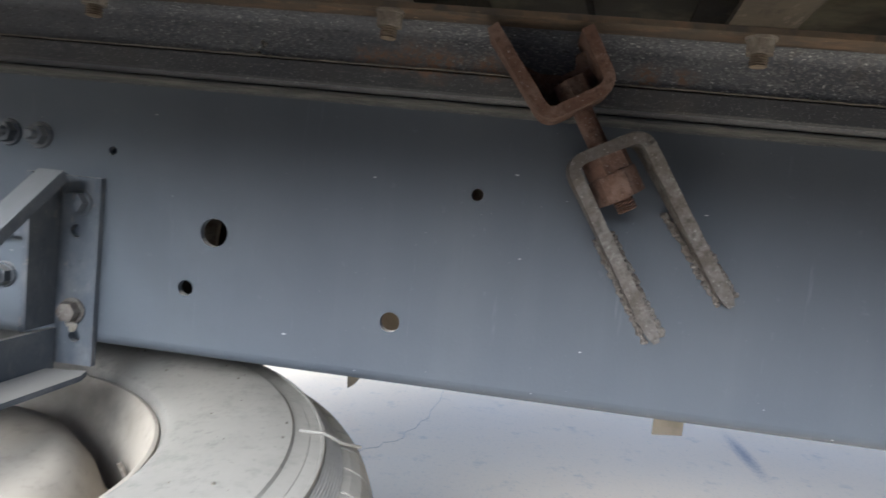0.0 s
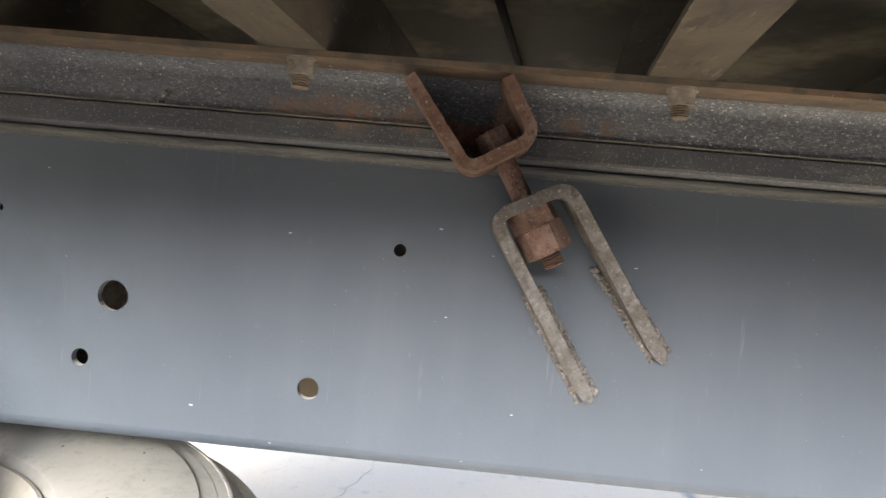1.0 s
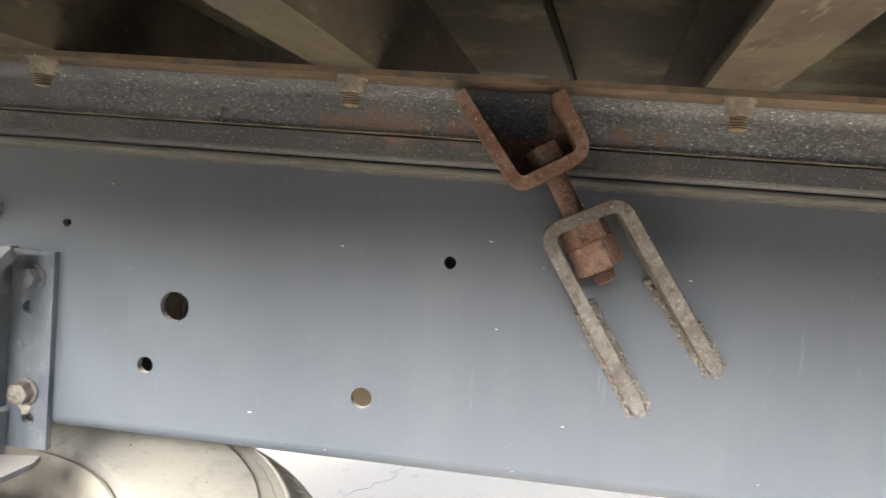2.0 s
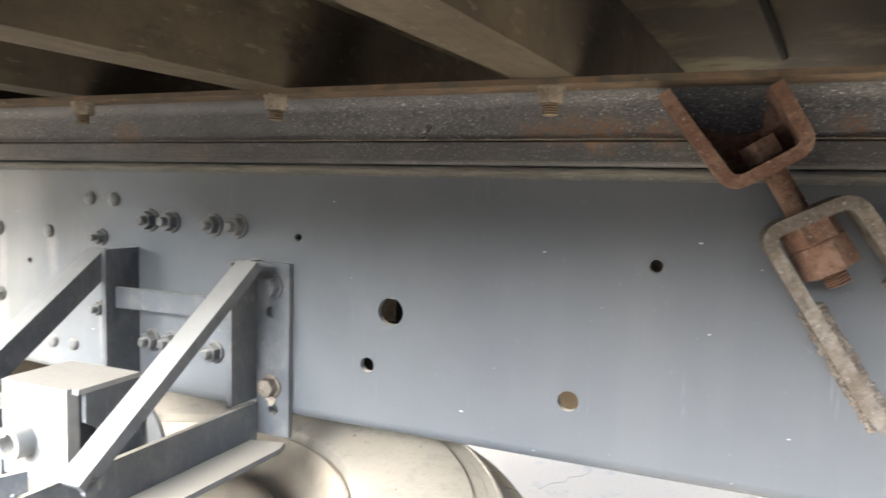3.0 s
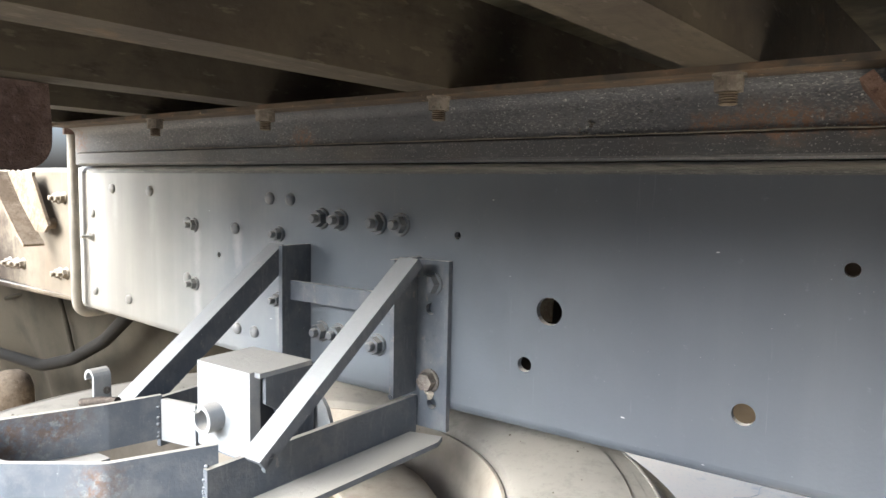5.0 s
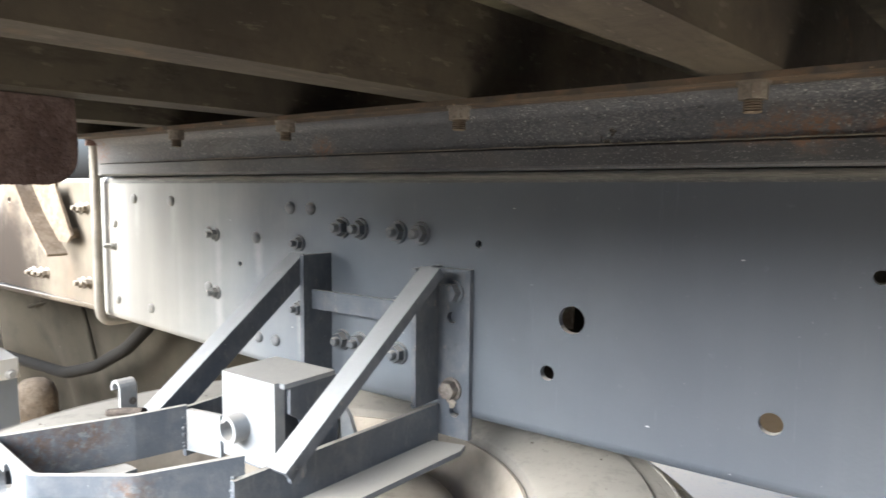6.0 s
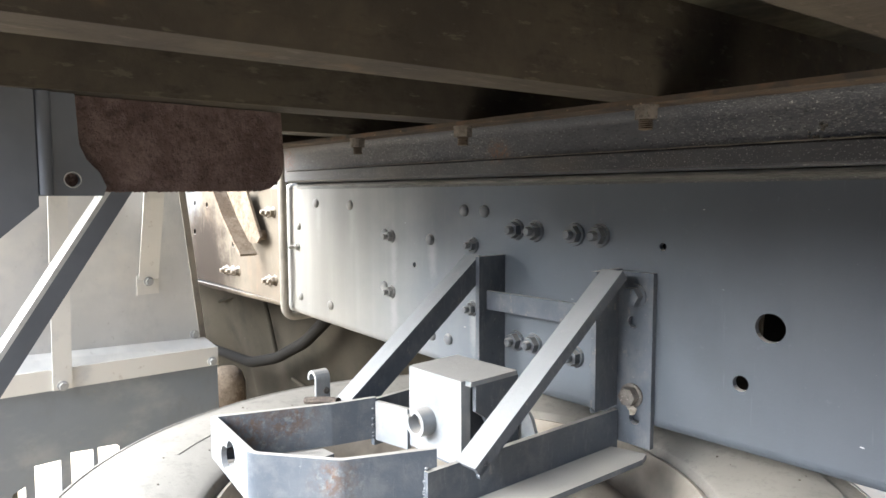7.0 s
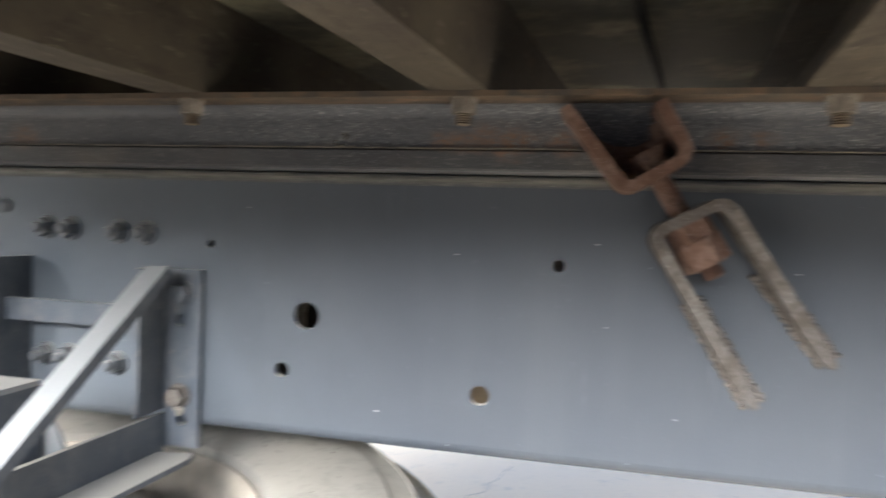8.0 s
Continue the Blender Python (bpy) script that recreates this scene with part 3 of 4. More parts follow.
for xa, xb in ((X0, XT), (XT, X1)):
    bm = bmesh.new()
    prism(bm, channel_corner(0.0, BOT, -1, 0.085), xa, xb, YZ)
    for v in bm.verts:
        if v.co.x < XT - 0.1:
            v.co.z += RISE
    sub("bottom_flange", bm, RAIL, rail, smooth=True)


# bolts on the rail's web: flange nut, thread end
def web_bolt(root, x, z, r=0.0105, y=0.0, mat=BOLT, long=0.008):
    b = bmesh.new()
    cyl(b, (x, y, z), (x, y - 0.003, z), r * 1.42, 20, r * 1.32)
    cyl(b, (x, y - 0.003, z), (x, y - 0.003 - 0.9 * r, z), r * 1.12, 6, r * 1.06, turn=random.random())
    nut = sub("flange_bolt", b, mat, root, bevel=0.0006)
    b = bmesh.new()
    top = y - 0.003 - 0.9 * r
    for i in range(4):
        q = long / 4
        cyl(b, (x, top - i * q, z), (x, top - (i + 0.5) * q, z), r * 0.60, 14, r * 0.52)
        cyl(b, (x, top - (i + 0.5) * q, z), (x, top - (i + 1) * q, z), r * 0.52, 14, r * 0.60 if i < 3 else r * 0.45)
    under("thread_end", b, mat, nut)
    return nut


def web_rivet(root, x, z, r=0.009, y=0.0):
    b = bmesh.new()
    prof = [(0.0004, -0.001), (r, -0.001), (r, 0.0015), (r * 0.9, 0.0035), (r * 0.6, 0.0052), (r * 0.25, 0.0058), (0.0004, 0.006)]
    lathe(b, prof, 16, (x, y, z), (0, -1, 0))
    return sub("rivet", b, BOLT, root, smooth=True)


for x, z in ((-0.344, 0.946), (-0.310, 0.9455), (-0.2435, 0.944), (-0.2065, 0.944), (-0.3435, 0.790), (-0.311, 0.7905), (-0.242, 0.786)):
    web_bolt(rail, x, z)
for x, z in ((-0.632, 0.924), (-0.632, 0.8285), (-0.430, 0.920), (-0.432, 0.824)):
    web_bolt(rail, x, z, 0.0082)
web_bolt(rail, -0.952, 0.888, 0.006, long=0.014)
web_bolt(rail, -0.206, 0.782, 0.0055)
for x, z in ((-0.876, 0.979), (-0.756, 0.9765), (-0.948, 0.932), (-0.649, 0.9275), (-0.528, 0.9235), (-0.652, 0.836), (-0.944, 0.7855), (-0.828, 0.7805),
             (-0.449, 0.971), (-0.406, 0.9705), (-0.525, 0.769), (-0.485, 0.769)):
    web_rivet(rail, x, z)

# the frame goes on towards the cab, without the liner
fore = thing("front_frame_section", (-2.5, 0.012, BOT), "dusty tan and grey painted frame section with paired bolts", "chassis rail")
bm = bmesh.new()
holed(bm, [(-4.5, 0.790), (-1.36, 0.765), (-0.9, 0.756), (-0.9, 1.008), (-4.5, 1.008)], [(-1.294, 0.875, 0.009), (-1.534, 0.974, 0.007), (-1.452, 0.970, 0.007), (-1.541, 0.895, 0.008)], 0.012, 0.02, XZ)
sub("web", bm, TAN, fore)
for nm, z0, sign in (("top_flange", 1.021 - 0.003, 1), ("bottom_flange", 0.746, -1)):
    bm = bmesh.new()
    prism(bm, channel_corner(0.012, z0, sign, 0.085), -4.5, -1.003, YZ)
    sub(nm, bm, TAN, fore, smooth=True)
for x, z in ((-1.080, 0.957), (-1.106, 0.957), (-1.080, 0.804), (-1.107, 0.802), (-1.270, 0.809), (-1.300, 0.808), (-1.335, 0.807)):
    web_bolt(fore, x, z, 0.009, 0.012, TANKTAN)

# folded bracket on the front section
fb = thing("folded_rail_bracket", (-1.24, 0.0, 0.85), "folded tan steel bracket welded to the frame", "bracket")
bm = bmesh.new()
prism(bm, [(-1.268, 1.008), (-1.155, 1.008), (-1.157, 1.0), (-1.111, 0.927), (-1.095, 0.902), (-1.113, 0.887), (-1.150, 0.888), (-1.214, 0.946)], -0.014, -0.008, XZ)
sub("back_plate", bm, BRACKET, fb, bevel=0.001)
bm = bmesh.new()
ribbon(bm, rounded([(-1.272, 1.008), (-1.221, 0.945), (-1.156, 0.884), (-1.128, 0.861)], 0.02, 4), 0.006, lambda q: (-0.047, -0.0075), XZ)
sub("folded_leg", bm, BRACKET, fb, bevel=0.0008)
for x, z in ((-1.20, 0.975), (-1.125, 0.905)):
    bm = bmesh.new()
    cyl(bm, (x, -0.0082, z), (x, 0.0115, z), 0.012, 12)
    sub("spacer", bm, BRACKET, fb)

# ---- opposite rail and the bed above ----
orail = thing("opposite_rail", (1.5, 0.85, BOT), "grey painted opposite chassis rail in shade", "chassis rail")
bm = bmesh.new()
box(bm, -4.5, X1, 0.842, 0.85, BOT + 0.008, TOP - 0.008)
sub("web", bm, RAIL, orail)
for nm, z in (("top_flange", TOP - 0.008), ("bottom_flange", BOT)):
    bm = bmesh.new()
    box(bm, -4.5, X1, 0.765, 0.85, z, z + 0.008)
    sub(nm, bm, RAIL, orail)
for pts in ([(0.658, BOT - 0.0005), (0.722, BOT - 0.0005), (0.722, 0.450), (0.658, 0.444)], [(-0.055, BOT - 0.0005), (0.01, BOT - 0.0005), (0.01, 0.50), (-0.020, 0.462), (-0.034, 0.452)]):
    bm = bmesh.new()
    prism(bm, pts, 0.797, 0.803, XZ)
    sub("hanging_bracket", bm, TANBLOCK, orail, "dusty tan bracket plate", bevel=0.001)
for i, x in enumerate((-1.5, 0.9, 2.6)):
    cm = thing("frame_crossmember", (x, 0.42, 0.80), "grey steel crossmember between the chassis rails", "crossmember", "frame crossmembers")
    bm = bmesh.new()
    box(bm, x, x + 0.006, 0.022, 0.84, 0.78, 0.95)
    sub("plate", bm, RAIL, cm)
    for z in (0.774, 0.95):
        bm = bmesh.new()
        box(bm, x - 0.05, x + 0.006, 0.022, 0.84, z, z + 0.006)
        sub("flange", bm, RAIL, cm)



def air_tank(x0, x1, mat, label):
    root = thing("air_tank", ((x0 + x1) / 2, 0.32, 0.66), label, "air tank", "air tanks")
    h = (x1 - x0) / 2
    b = bmesh.new()
    lathe(b, [(0.001, -h), (0.09, 0.01 - h), (0.125, 0.035 - h), (0.14, 0.07 - h), (0.14, h - 0.07), (0.125, h - 0.035), (0.09, h - 0.01), (0.001, h)], 40, ((x0 + x1) / 2, 0.32, 0.81), (1, 0, 0))
    sub("shell", b, mat, root, smooth=True)
    for x in (x0 + 0.12, x1 - 0.12):
        b = bmesh.new()
        ribbon(b, [(0.32 + 0.143 * math.cos(a), 0.81 + 0.143 * math.sin(a)) for a in np.linspace(0, math.pi, 20)] + [(0.177, 0.95), (0.03, 0.95)], 0.004, lambda q: (x - 0.02, x + 0.02), YZ)
        sub("strap", b, NUT, root)
    return root


air_tank(0.06, 0.95, TANKTAN, "tan dusty air tank slung between the frame rails")
air_tank(-0.55, 0.02, HOSE, "black air tank slung between the frame rails")

SY, LY, FZ = -0.020, -0.070, 1.088      # sill web, lip and flange underside
sill = thing("bed_sill", (1.5, 0, TOP), "weathered steel bed sill, speckled paint, rusty flange", "bed sill")
bm = bmesh.new()
prism(bm, [(SY, TOP + 0.002), (SY + 0.006, TOP + 0.0005), (SY + 0.010, TOP + 0.0005), (SY + 0.010, FZ), (SY, FZ)], -0.965, X1, YZ)
sub("sill_web", bm, SILL, sill)
bm = bmesh.new()
bend = [(SY - 0.0002, FZ - 0.0135)] + [(SY - 0.0002 - 0.013 * (1 - math.cos(a)), FZ - 0.0135 + 0.013 * math.sin(a)) for a in np.linspace(0.15, 1.45, 7)] + [(SY - 0.0132, FZ - 0.0003), (SY - 0.0002, FZ - 0.0003)]
prism(bm, bend, -0.965, X1, YZ)
sub("upper_bend", bm, SILL, sill, smooth=True)
bm = bmesh.new()
box(bm, -0.965, X1, SY + 0.0102, 0.075, TOP + 0.0006, TOP + 0.008)
sub("foot_flange", bm, SILL, sill)
bm = bmesh.new()
prism(bm, [(SY - 0.0005, TOP + 0.002), (SY - 0.004, TOP + 0.004), (SY - 0.004, TOP + 0.0215), (SY - 0.0005, TOP + 0.024)], -0.95, X1, YZ)
sub("lower_strip", bm, SMOOTH, sill)
bm = bmesh.new()
prism(bm, [(LY, FZ), (LY, FZ + 0.0055), (0.03, FZ + 0.0055), (0.03, FZ + 0.0005)], -0.97, X1, YZ)
sub("top_flange", bm, LIP, sill, "rusty brown upper flange")
bm = bmesh.new()
line, x = [], -0.945
while x < 2.2:
    line.append((x, TOP + 0.0243 + random.uniform(-0.0003, 0.0003)))
    x += random.uniform(0.006, 0.014)
ribbon(bm, line, 0.0010, lambda q: (SY - 0.0046, SY - 0.0005), XZ)
for i in range(14):
    x, z = 0.047 + random.gauss(0, 0.007), TOP + 0.026 + random.uniform(-0.002, 0.012)
    cyl(bm, (x, SY + 0.001, z), (x, SY - 0.003, z), random.uniform(0.001, 0.003), 7, 0.0006)
tagged(sub("weld_bead", bm, SEAM, sill, "thin uneven weld seam"), kind="stuff")

BEAMS = [-0.975, -0.705, -0.432, -0.147, 0.150, 0.477, 0.79, 1.10, 1.42, 1.74, 2.06, 2.4, 2.75, 3.1, 3.5, 3.9]
CLAMPS = [(x, -0.056) for x in (-0.647, -0.393, -0.112, 0.182, 0.511, 0.82)]
for x, y in CLAMPS:
    b = bmesh.new()
    cyl(b, (x, y, FZ), (x, y, FZ - 0.0025), 0.0135, 20)
    cyl(b, (x, y, FZ - 0.0025), (x, y, FZ - 0.0145), 0.0128, 6, 0.0124, turn=random.random())
    nut = sub("clamp_nut", b, NUT, sill, "dull rusty hex nut", bevel=0.0008)
    b = bmesh.new()
    for i in range(5):
        z = FZ - 0.0145 - i * 0.0022
        cyl(b, (x, y, z), (x, y, z - 0.0011), 0.0060, 14, 0.0080)
        cyl(b, (x, y, z - 0.0011), (x, y, z - 0.0022), 0.0080, 14, 0.0060)
    under("thread_end", b, BRACKET, nut, "rusty threaded bolt end")


BEAM_SKEW = Matrix(((1, 0.115, 0, 0.0092), (0, 1, 0, 0), (0, 0, 1, 0), (0, 0, 0, 1)))   # the beams stand a little aslant


def crossbeam(x0, w=0.055, h=0.10):
    root = thing("bed_crossbeam", (x0, 0.4, FZ + 0.0056), "dirty olive-brown channel crossbeam under the bed floor", "crossbeam", "bed crossbeams")
    z, y0, y1 = FZ + 0.0057, -0.70, 1.55
    for nm, c in (("bottom_flange", (x0, x0 + w, z, z + 0.006)), ("web", (x0 + w - 0.006, x0 + w, z + 0.006, z + h - 0.006)), ("top_flange", (x0, x0 + w, z + h - 0.006, z + h))):
        b = bmesh.new()
        box(b, c[0], c[1], y0, y1, c[2], c[3], BEAM_SKEW)
        sub(nm, b, BEAM, root)
    return root


for x in BEAMS:
    crossbeam(x)

FLZ = FZ + 0.0057 + 0.10
bed = thing("bed_floor", (1.4, 0.4, FLZ), "grimy sheet-steel floor of the truck bed, seen from below", "bed floor")
for i in range(4):
    bm = bmesh.new()
    xa = -1.0 + i * 1.3
    box(bm, xa, xa + 1.30, -0.71, 1.56, FLZ, FLZ + 0.006)
    sub("floor_sheet", bm, FLOOR, bed)
for y in (-0.718, 1.552):
    bm = bmesh.new()
    box(bm, -1.0, 4.2, y, y + 0.008, FZ + 0.02, FLZ + 0.06)
    sub("side_board", bm, FLOOR, bed)
bm = bmesh.new()
box(bm, -1.01, -1.002, -0.71, 1.55, FZ + 0.01, FLZ + 0.15)
sub("headboard", bm, FLOOR, bed)
bm = bmesh.new()
pipe(bm, [(0.40, 0.35, FLZ - 0.01), (0.33, -0.1, FLZ - 0.012), (0.27, -0.5, FLZ - 0.01), (0.24, -0.69, FLZ - 0.01)], 0.005, 8)
tagged(part("cable", bm, HOSE), "thin black cable along the bed floor underside", "cable")

# ---- clevis link between sill and rail ----
link = thing("clevis_link", (0.40, -0.05, 0.80), "rusty bolted double clevis tying bed sill to chassis rail", "body mount")
lower = [Vector((0.467, 0.802)), Vector((0.4632, 0.8080)), Vector((0.4585, 0.8150))] + rounded([(0.4520, 0.8245), (0.3598, 0.9645), (0.4205, 0.9960), (0.5195, 0.863)], 0.014) + [Vector((0.5240, 0.8569)), Vector((0.5285, 0.8507)), Vector((0.532, 0.846))]
bm = bmesh.new()


def low_depth(s):
    e = min(s, 1 - s)
    back = -0.002 if e < 0.26 else -0.022
    front = -0.013 - 0.057 * max(0.0, min(1.0, (e - 0.14) / 0.20))
    return front, back


ribbon(bm, lower, 0.0108, low_depth, XZ, 0.0030, 0.016)
clevis = sub("lower_clevis", bm, FORK, link, "flaking rusty fork with two long welded prongs", bevel=0.001)
upper = rounded([(0.279, 1.077), (0.3352, 1.0025), (0.3890, 1.0345), (0.361, 1.082)], 0.014)
bm = bmesh.new()
ribbon(bm, upper, 0.0105, lambda s: (-0.078, SY - 0.001), XZ)
sub("upper_clevis", bm, REDRUST, link, "rusty upright fork welded to the sill", bevel=0.001)
bm = bmesh.new()
prism(bm, [(0.281, 1.072), (0.3345, 1.008), (0.383, 1.036), (0.364, 1.070), (0.356, 1.066), (0.357, 1.053), (0.345, 1.046), (0.325, 1.046), (0.308, 1.053), (0.292, 1.073)], SY - 0.016, SY - 0.008, XZ)
sub("back_gusset", bm, REDRUST, link, bevel=0.001)
AX = Vector((0.0585, 0, -0.0985)).normalized()
C0 = Vector((0.3630, -0.048, 1.0205))
bm = bmesh.new()
cyl(bm, C0 - AX * 0.022, C0 - AX * 0.006, 0.0165, 6, turn=0.4)
sub("bolt_head", bm, REDRUST, link, bevel=0.0012)
bm = bmesh.new()
cyl(bm, C0 - AX * 0.006, C0 + AX * 0.097, 0.0092, 18)
for i in range(5):
    cyl(bm, C0 + AX * (0.097 + i * 0.0022), C0 + AX * (0.0981 + i * 0.0022), 0.0078, 16, 0.0097)
    cyl(bm, C0 + AX * (0.0981 + i * 0.0022), C0 + AX * (0.0992 + i * 0.0022), 0.0097, 16, 0.0078)
sub("shank", bm, REDRUST, link)
for a, b, tn in ((0.0475, 0.0700, 0.5), (0.0705, 0.0955, 0.85)):
    bm = bmesh.new()
    cyl(bm, C0 + AX * a, C0 + AX * b, 0.0222, 6, turn=tn)
    sub("hex_nut", bm, REDRUST, link, "red-brown rusted hex nut", bevel=0.0014)
for (xa, za), (xb, zb) in (((0.466, 0.804), (0.405, 0.900)), ((0.530, 0.850), (0.468, 0.933))):
    bm = bmesh.new()
    d = Vector((xb - xa, 0, zb - za))
    nrm = Vector((-d.z, 0, d.x)).normalized()
    for s in (-1, 1):
        for i in range(120):
            f = i / 119
            p = Vector((xa, -0.001, za)) + d * f + nrm * s * (0.0060 + random.uniform(0.0, 0.0050))
            r = random.uniform(0.0014, 0.0031)
            lathe(bm, [(r, -0.002), (r, 0.0), (r * 0.85, r * 0.6), (r * 0.5, r * 0.95), (0.0002, r * 1.1)], 8, p, (0, -1, 0))
    tagged(under("weld_bead", bm, WELD, clevis, "lumpy rusty weld", smooth=True), kind="stuff")

# ---- spare wheel carrier ----
car = thing("spare_wheel_carrier", (-0.27, -0.2, 0.70), "grey painted steel spare wheel carrier bolted to the chassis rail", "wheel carrier")
# bolted angle with two bolts and two open holes
bm = bmesh.new()
holed(bm, [(-0.173, 0.697), (-0.127, 0.697), (-0.127, 0.904), (-0.173, 0.904)], [(-0.1525, 0.845, 0.007), (-0.1485, 0.729, 0.007)], -0.008, -0.0005, XZ, 18)
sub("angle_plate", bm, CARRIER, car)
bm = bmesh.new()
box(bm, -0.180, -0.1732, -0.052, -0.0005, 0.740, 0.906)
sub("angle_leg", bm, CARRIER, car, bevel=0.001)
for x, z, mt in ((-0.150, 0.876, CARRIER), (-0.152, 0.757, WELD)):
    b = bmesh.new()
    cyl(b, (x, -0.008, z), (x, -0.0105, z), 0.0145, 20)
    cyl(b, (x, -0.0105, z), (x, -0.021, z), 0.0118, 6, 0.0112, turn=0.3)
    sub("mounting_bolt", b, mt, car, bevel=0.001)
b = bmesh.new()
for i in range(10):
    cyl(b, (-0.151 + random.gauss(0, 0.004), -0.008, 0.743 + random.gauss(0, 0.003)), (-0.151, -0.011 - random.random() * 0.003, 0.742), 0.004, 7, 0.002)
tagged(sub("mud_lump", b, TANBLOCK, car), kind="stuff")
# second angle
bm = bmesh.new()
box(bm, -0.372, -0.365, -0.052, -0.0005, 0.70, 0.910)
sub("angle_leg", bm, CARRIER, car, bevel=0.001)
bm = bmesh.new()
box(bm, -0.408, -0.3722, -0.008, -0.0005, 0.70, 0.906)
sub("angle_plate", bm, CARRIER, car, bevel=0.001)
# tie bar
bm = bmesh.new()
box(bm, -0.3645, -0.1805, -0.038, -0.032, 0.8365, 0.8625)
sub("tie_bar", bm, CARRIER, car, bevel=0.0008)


def brace(top, end, side, h=0.029, tail=0.0):
    """A small angle iron: its upper leg faces up and out, its other leg hangs on one side."""
    b = bmesh.new()
    a, e = Vector(top), Vector(end)
    d = (e - a).normalized()
    x = Vector((1, 0, 0))
    nrm = d.cross(x).normalized()
    if nrm.z < 0:
        nrm = -nrm
    w, t = 0.0275, 0.005
    prof = [(-w / 2, 0), (w / 2, 0), (w / 2, -t), (-w / 2, -t)]
    leg = [(side * w / 2, -t), (side * w / 2, -h), (side * (w / 2 - t), -h), (side * (w / 2 - t), -t)]
    for pr in (prof, leg):
        lo = [b.verts.new(a + x * u + nrm * v) for u, v in pr]
        hi = [b.verts.new(e + x * u + nrm * v) for u, v in pr]
        b.faces.new(lo)
        b.faces.new(hi[::-1])
        for i in range(4):
            b.faces.new((lo[i], hi[i], hi[(i + 1) % 4], lo[(i + 1) % 4]))
    if tail:
        o = x * side * (w / 2 - t / 2)
        ring = [a + d * ((e - a).length - 0.018 + 0.020 * math.sin(q)) - nrm * (t + (h + tail) * (1 - math.cos(q)) / 2) for q in np.linspace(0.2, math.pi, 9)]
        lo = [b.verts.new(p + o + x * t / 2) for p in ring]
        hi = [b.verts.new(p + o - x * t / 2) for p in ring]
        b.faces.new(lo)
        b.faces.new(hi[::-1])
        for i in range(len(ring)):
            j = (i + 1) % len(ring)
            b.faces.new((lo[i], hi[i], hi[j], lo[j]))
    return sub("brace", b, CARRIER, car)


brace((-0.1555, -0.048, 0.9095), (-0.173, -0.2615, 0.7365), 1, 0.013, 0.005)
brace((-0.385, -0.045, 0.912), (-0.388, -0.262, 0.748), 1)
# lower arm: upright leg with a foot that turns outward
bm = bmesh.new()
A, B = (-0.1715, -0.012), (-0.1855, -0.300)
ribbon(bm, [A, B], 0.006, lambda s: (0.688, 0.7365), XY)
sub("arm_leg", bm, STRAP, car, bevel=0.0008)
bm = bmesh.new()
prism(bm, [(A[0] + 0.003, A[1] - 0.012), (A[0] + 0.044, A[1] - 0.002), (A[0] + 0.050, A[1] - 0.02), (B[0] + 0.047, B[1] + 0.01), (B[0] + 0.044, B[1]), (B[0] + 0.003, B[1])], 0.688, 0.694, XY)
sub("arm_foot", bm, STRAP, car, bevel=0.0008)
# lower arm under the other angle
bm = bmesh.new()
ribbon(bm, [(-0.374, -0.012), (-0.3600, -0.236)], 0.006, lambda s: (0.696, 0.752), XY)
sub("arm_leg", bm, STRAP, car, bevel=0.0008)
# bent strap with the keyhole nose
front = rounded([(-0.1905, -0.283), (-0.228, -0.366), (-0.298, -0.4185), (-0.413, -0.408)], 0.020, 8)[:-1]
back = rounded([(-0.413, -0.408), (-0.366, -0.290), (-0.352, -0.2375)], 0.02, 8)
bm = bmesh.new()
ribbon(bm, front, 0.006, lambda s: (0.703, 0.754), XY)
sub("strap", bm, STRAP, car, "bent flat strap with chipped paint and rust", bevel=0.0006)
NA, NB = front[-1], back[0]
bm = bmesh.new()
nd = (Vector((NB.x - NA.x, NB.y - NA.y)))
nl = nd.length
nd.normalize()
nn = Vector((nd.y, -nd.x))
put = lambda u, v, w: (NA.x + nd.x * u + nn.x * w, NA.y + nd.y * u + nn.y * w, v)
def key_edge(a):
    """Rim of the slotted hole: two overlapping round cuts, worn out of true."""
    best = 0.0
    for u, v, q in ((-0.0085, 0.0060, 0.0125), (0.0095, -0.0055, 0.0135)):
        c, k = u * math.cos(a) + v * math.sin(a), u * u + v * v - q * q
        if c * c > k:
            best = max(best, c + math.sqrt(c * c - k))
    return best


KEY = [(nl * 0.50 + key_edge(a) * math.cos(a), 0.7305 + key_edge(a) * math.sin(a)) for a in np.linspace(0, 2 * math.pi, 40, endpoint=False)]
holed(bm, [(0, 0.703), (nl, 0.712), (nl, 0.757), (0, 0.754)], [], -0.003, 0.003, put, 20, [KEY])
sub("nose_plate", bm, PALE, car, "pale nose plate with a slotted hole")
bm = bmesh.new()
ribbon(bm, back, 0.006, lambda s: (0.708, 0.757), XY)
sub("strap", bm, STRAP, car, "bent flat strap stained with brown rust", bevel=0.0006)
# winch box
wb = part("winch_box", box(bmesh.new(), -0.296, -0.226, -0.2212, -0.152, 0.705, 0.797), CARRIER, None, "pale dusty steel winch box", bevel=0.0012)
local(wb, car)
bm = bmesh.new()
box(bm, -0.300, -0.2145, -0.2275, -0.2215, 0.711, 0.8025)
under("front_plate", bm, PALE, wb, bevel=0.0008)
bm = bmesh.new()
box(bm, -0.303, -0.2065, -0.2213, -0.151, 0.797, 0.8022)
under("top_plate", bm, PALE, wb, "dust-covered lid", bevel=0.0008)
bm = bmesh.new()
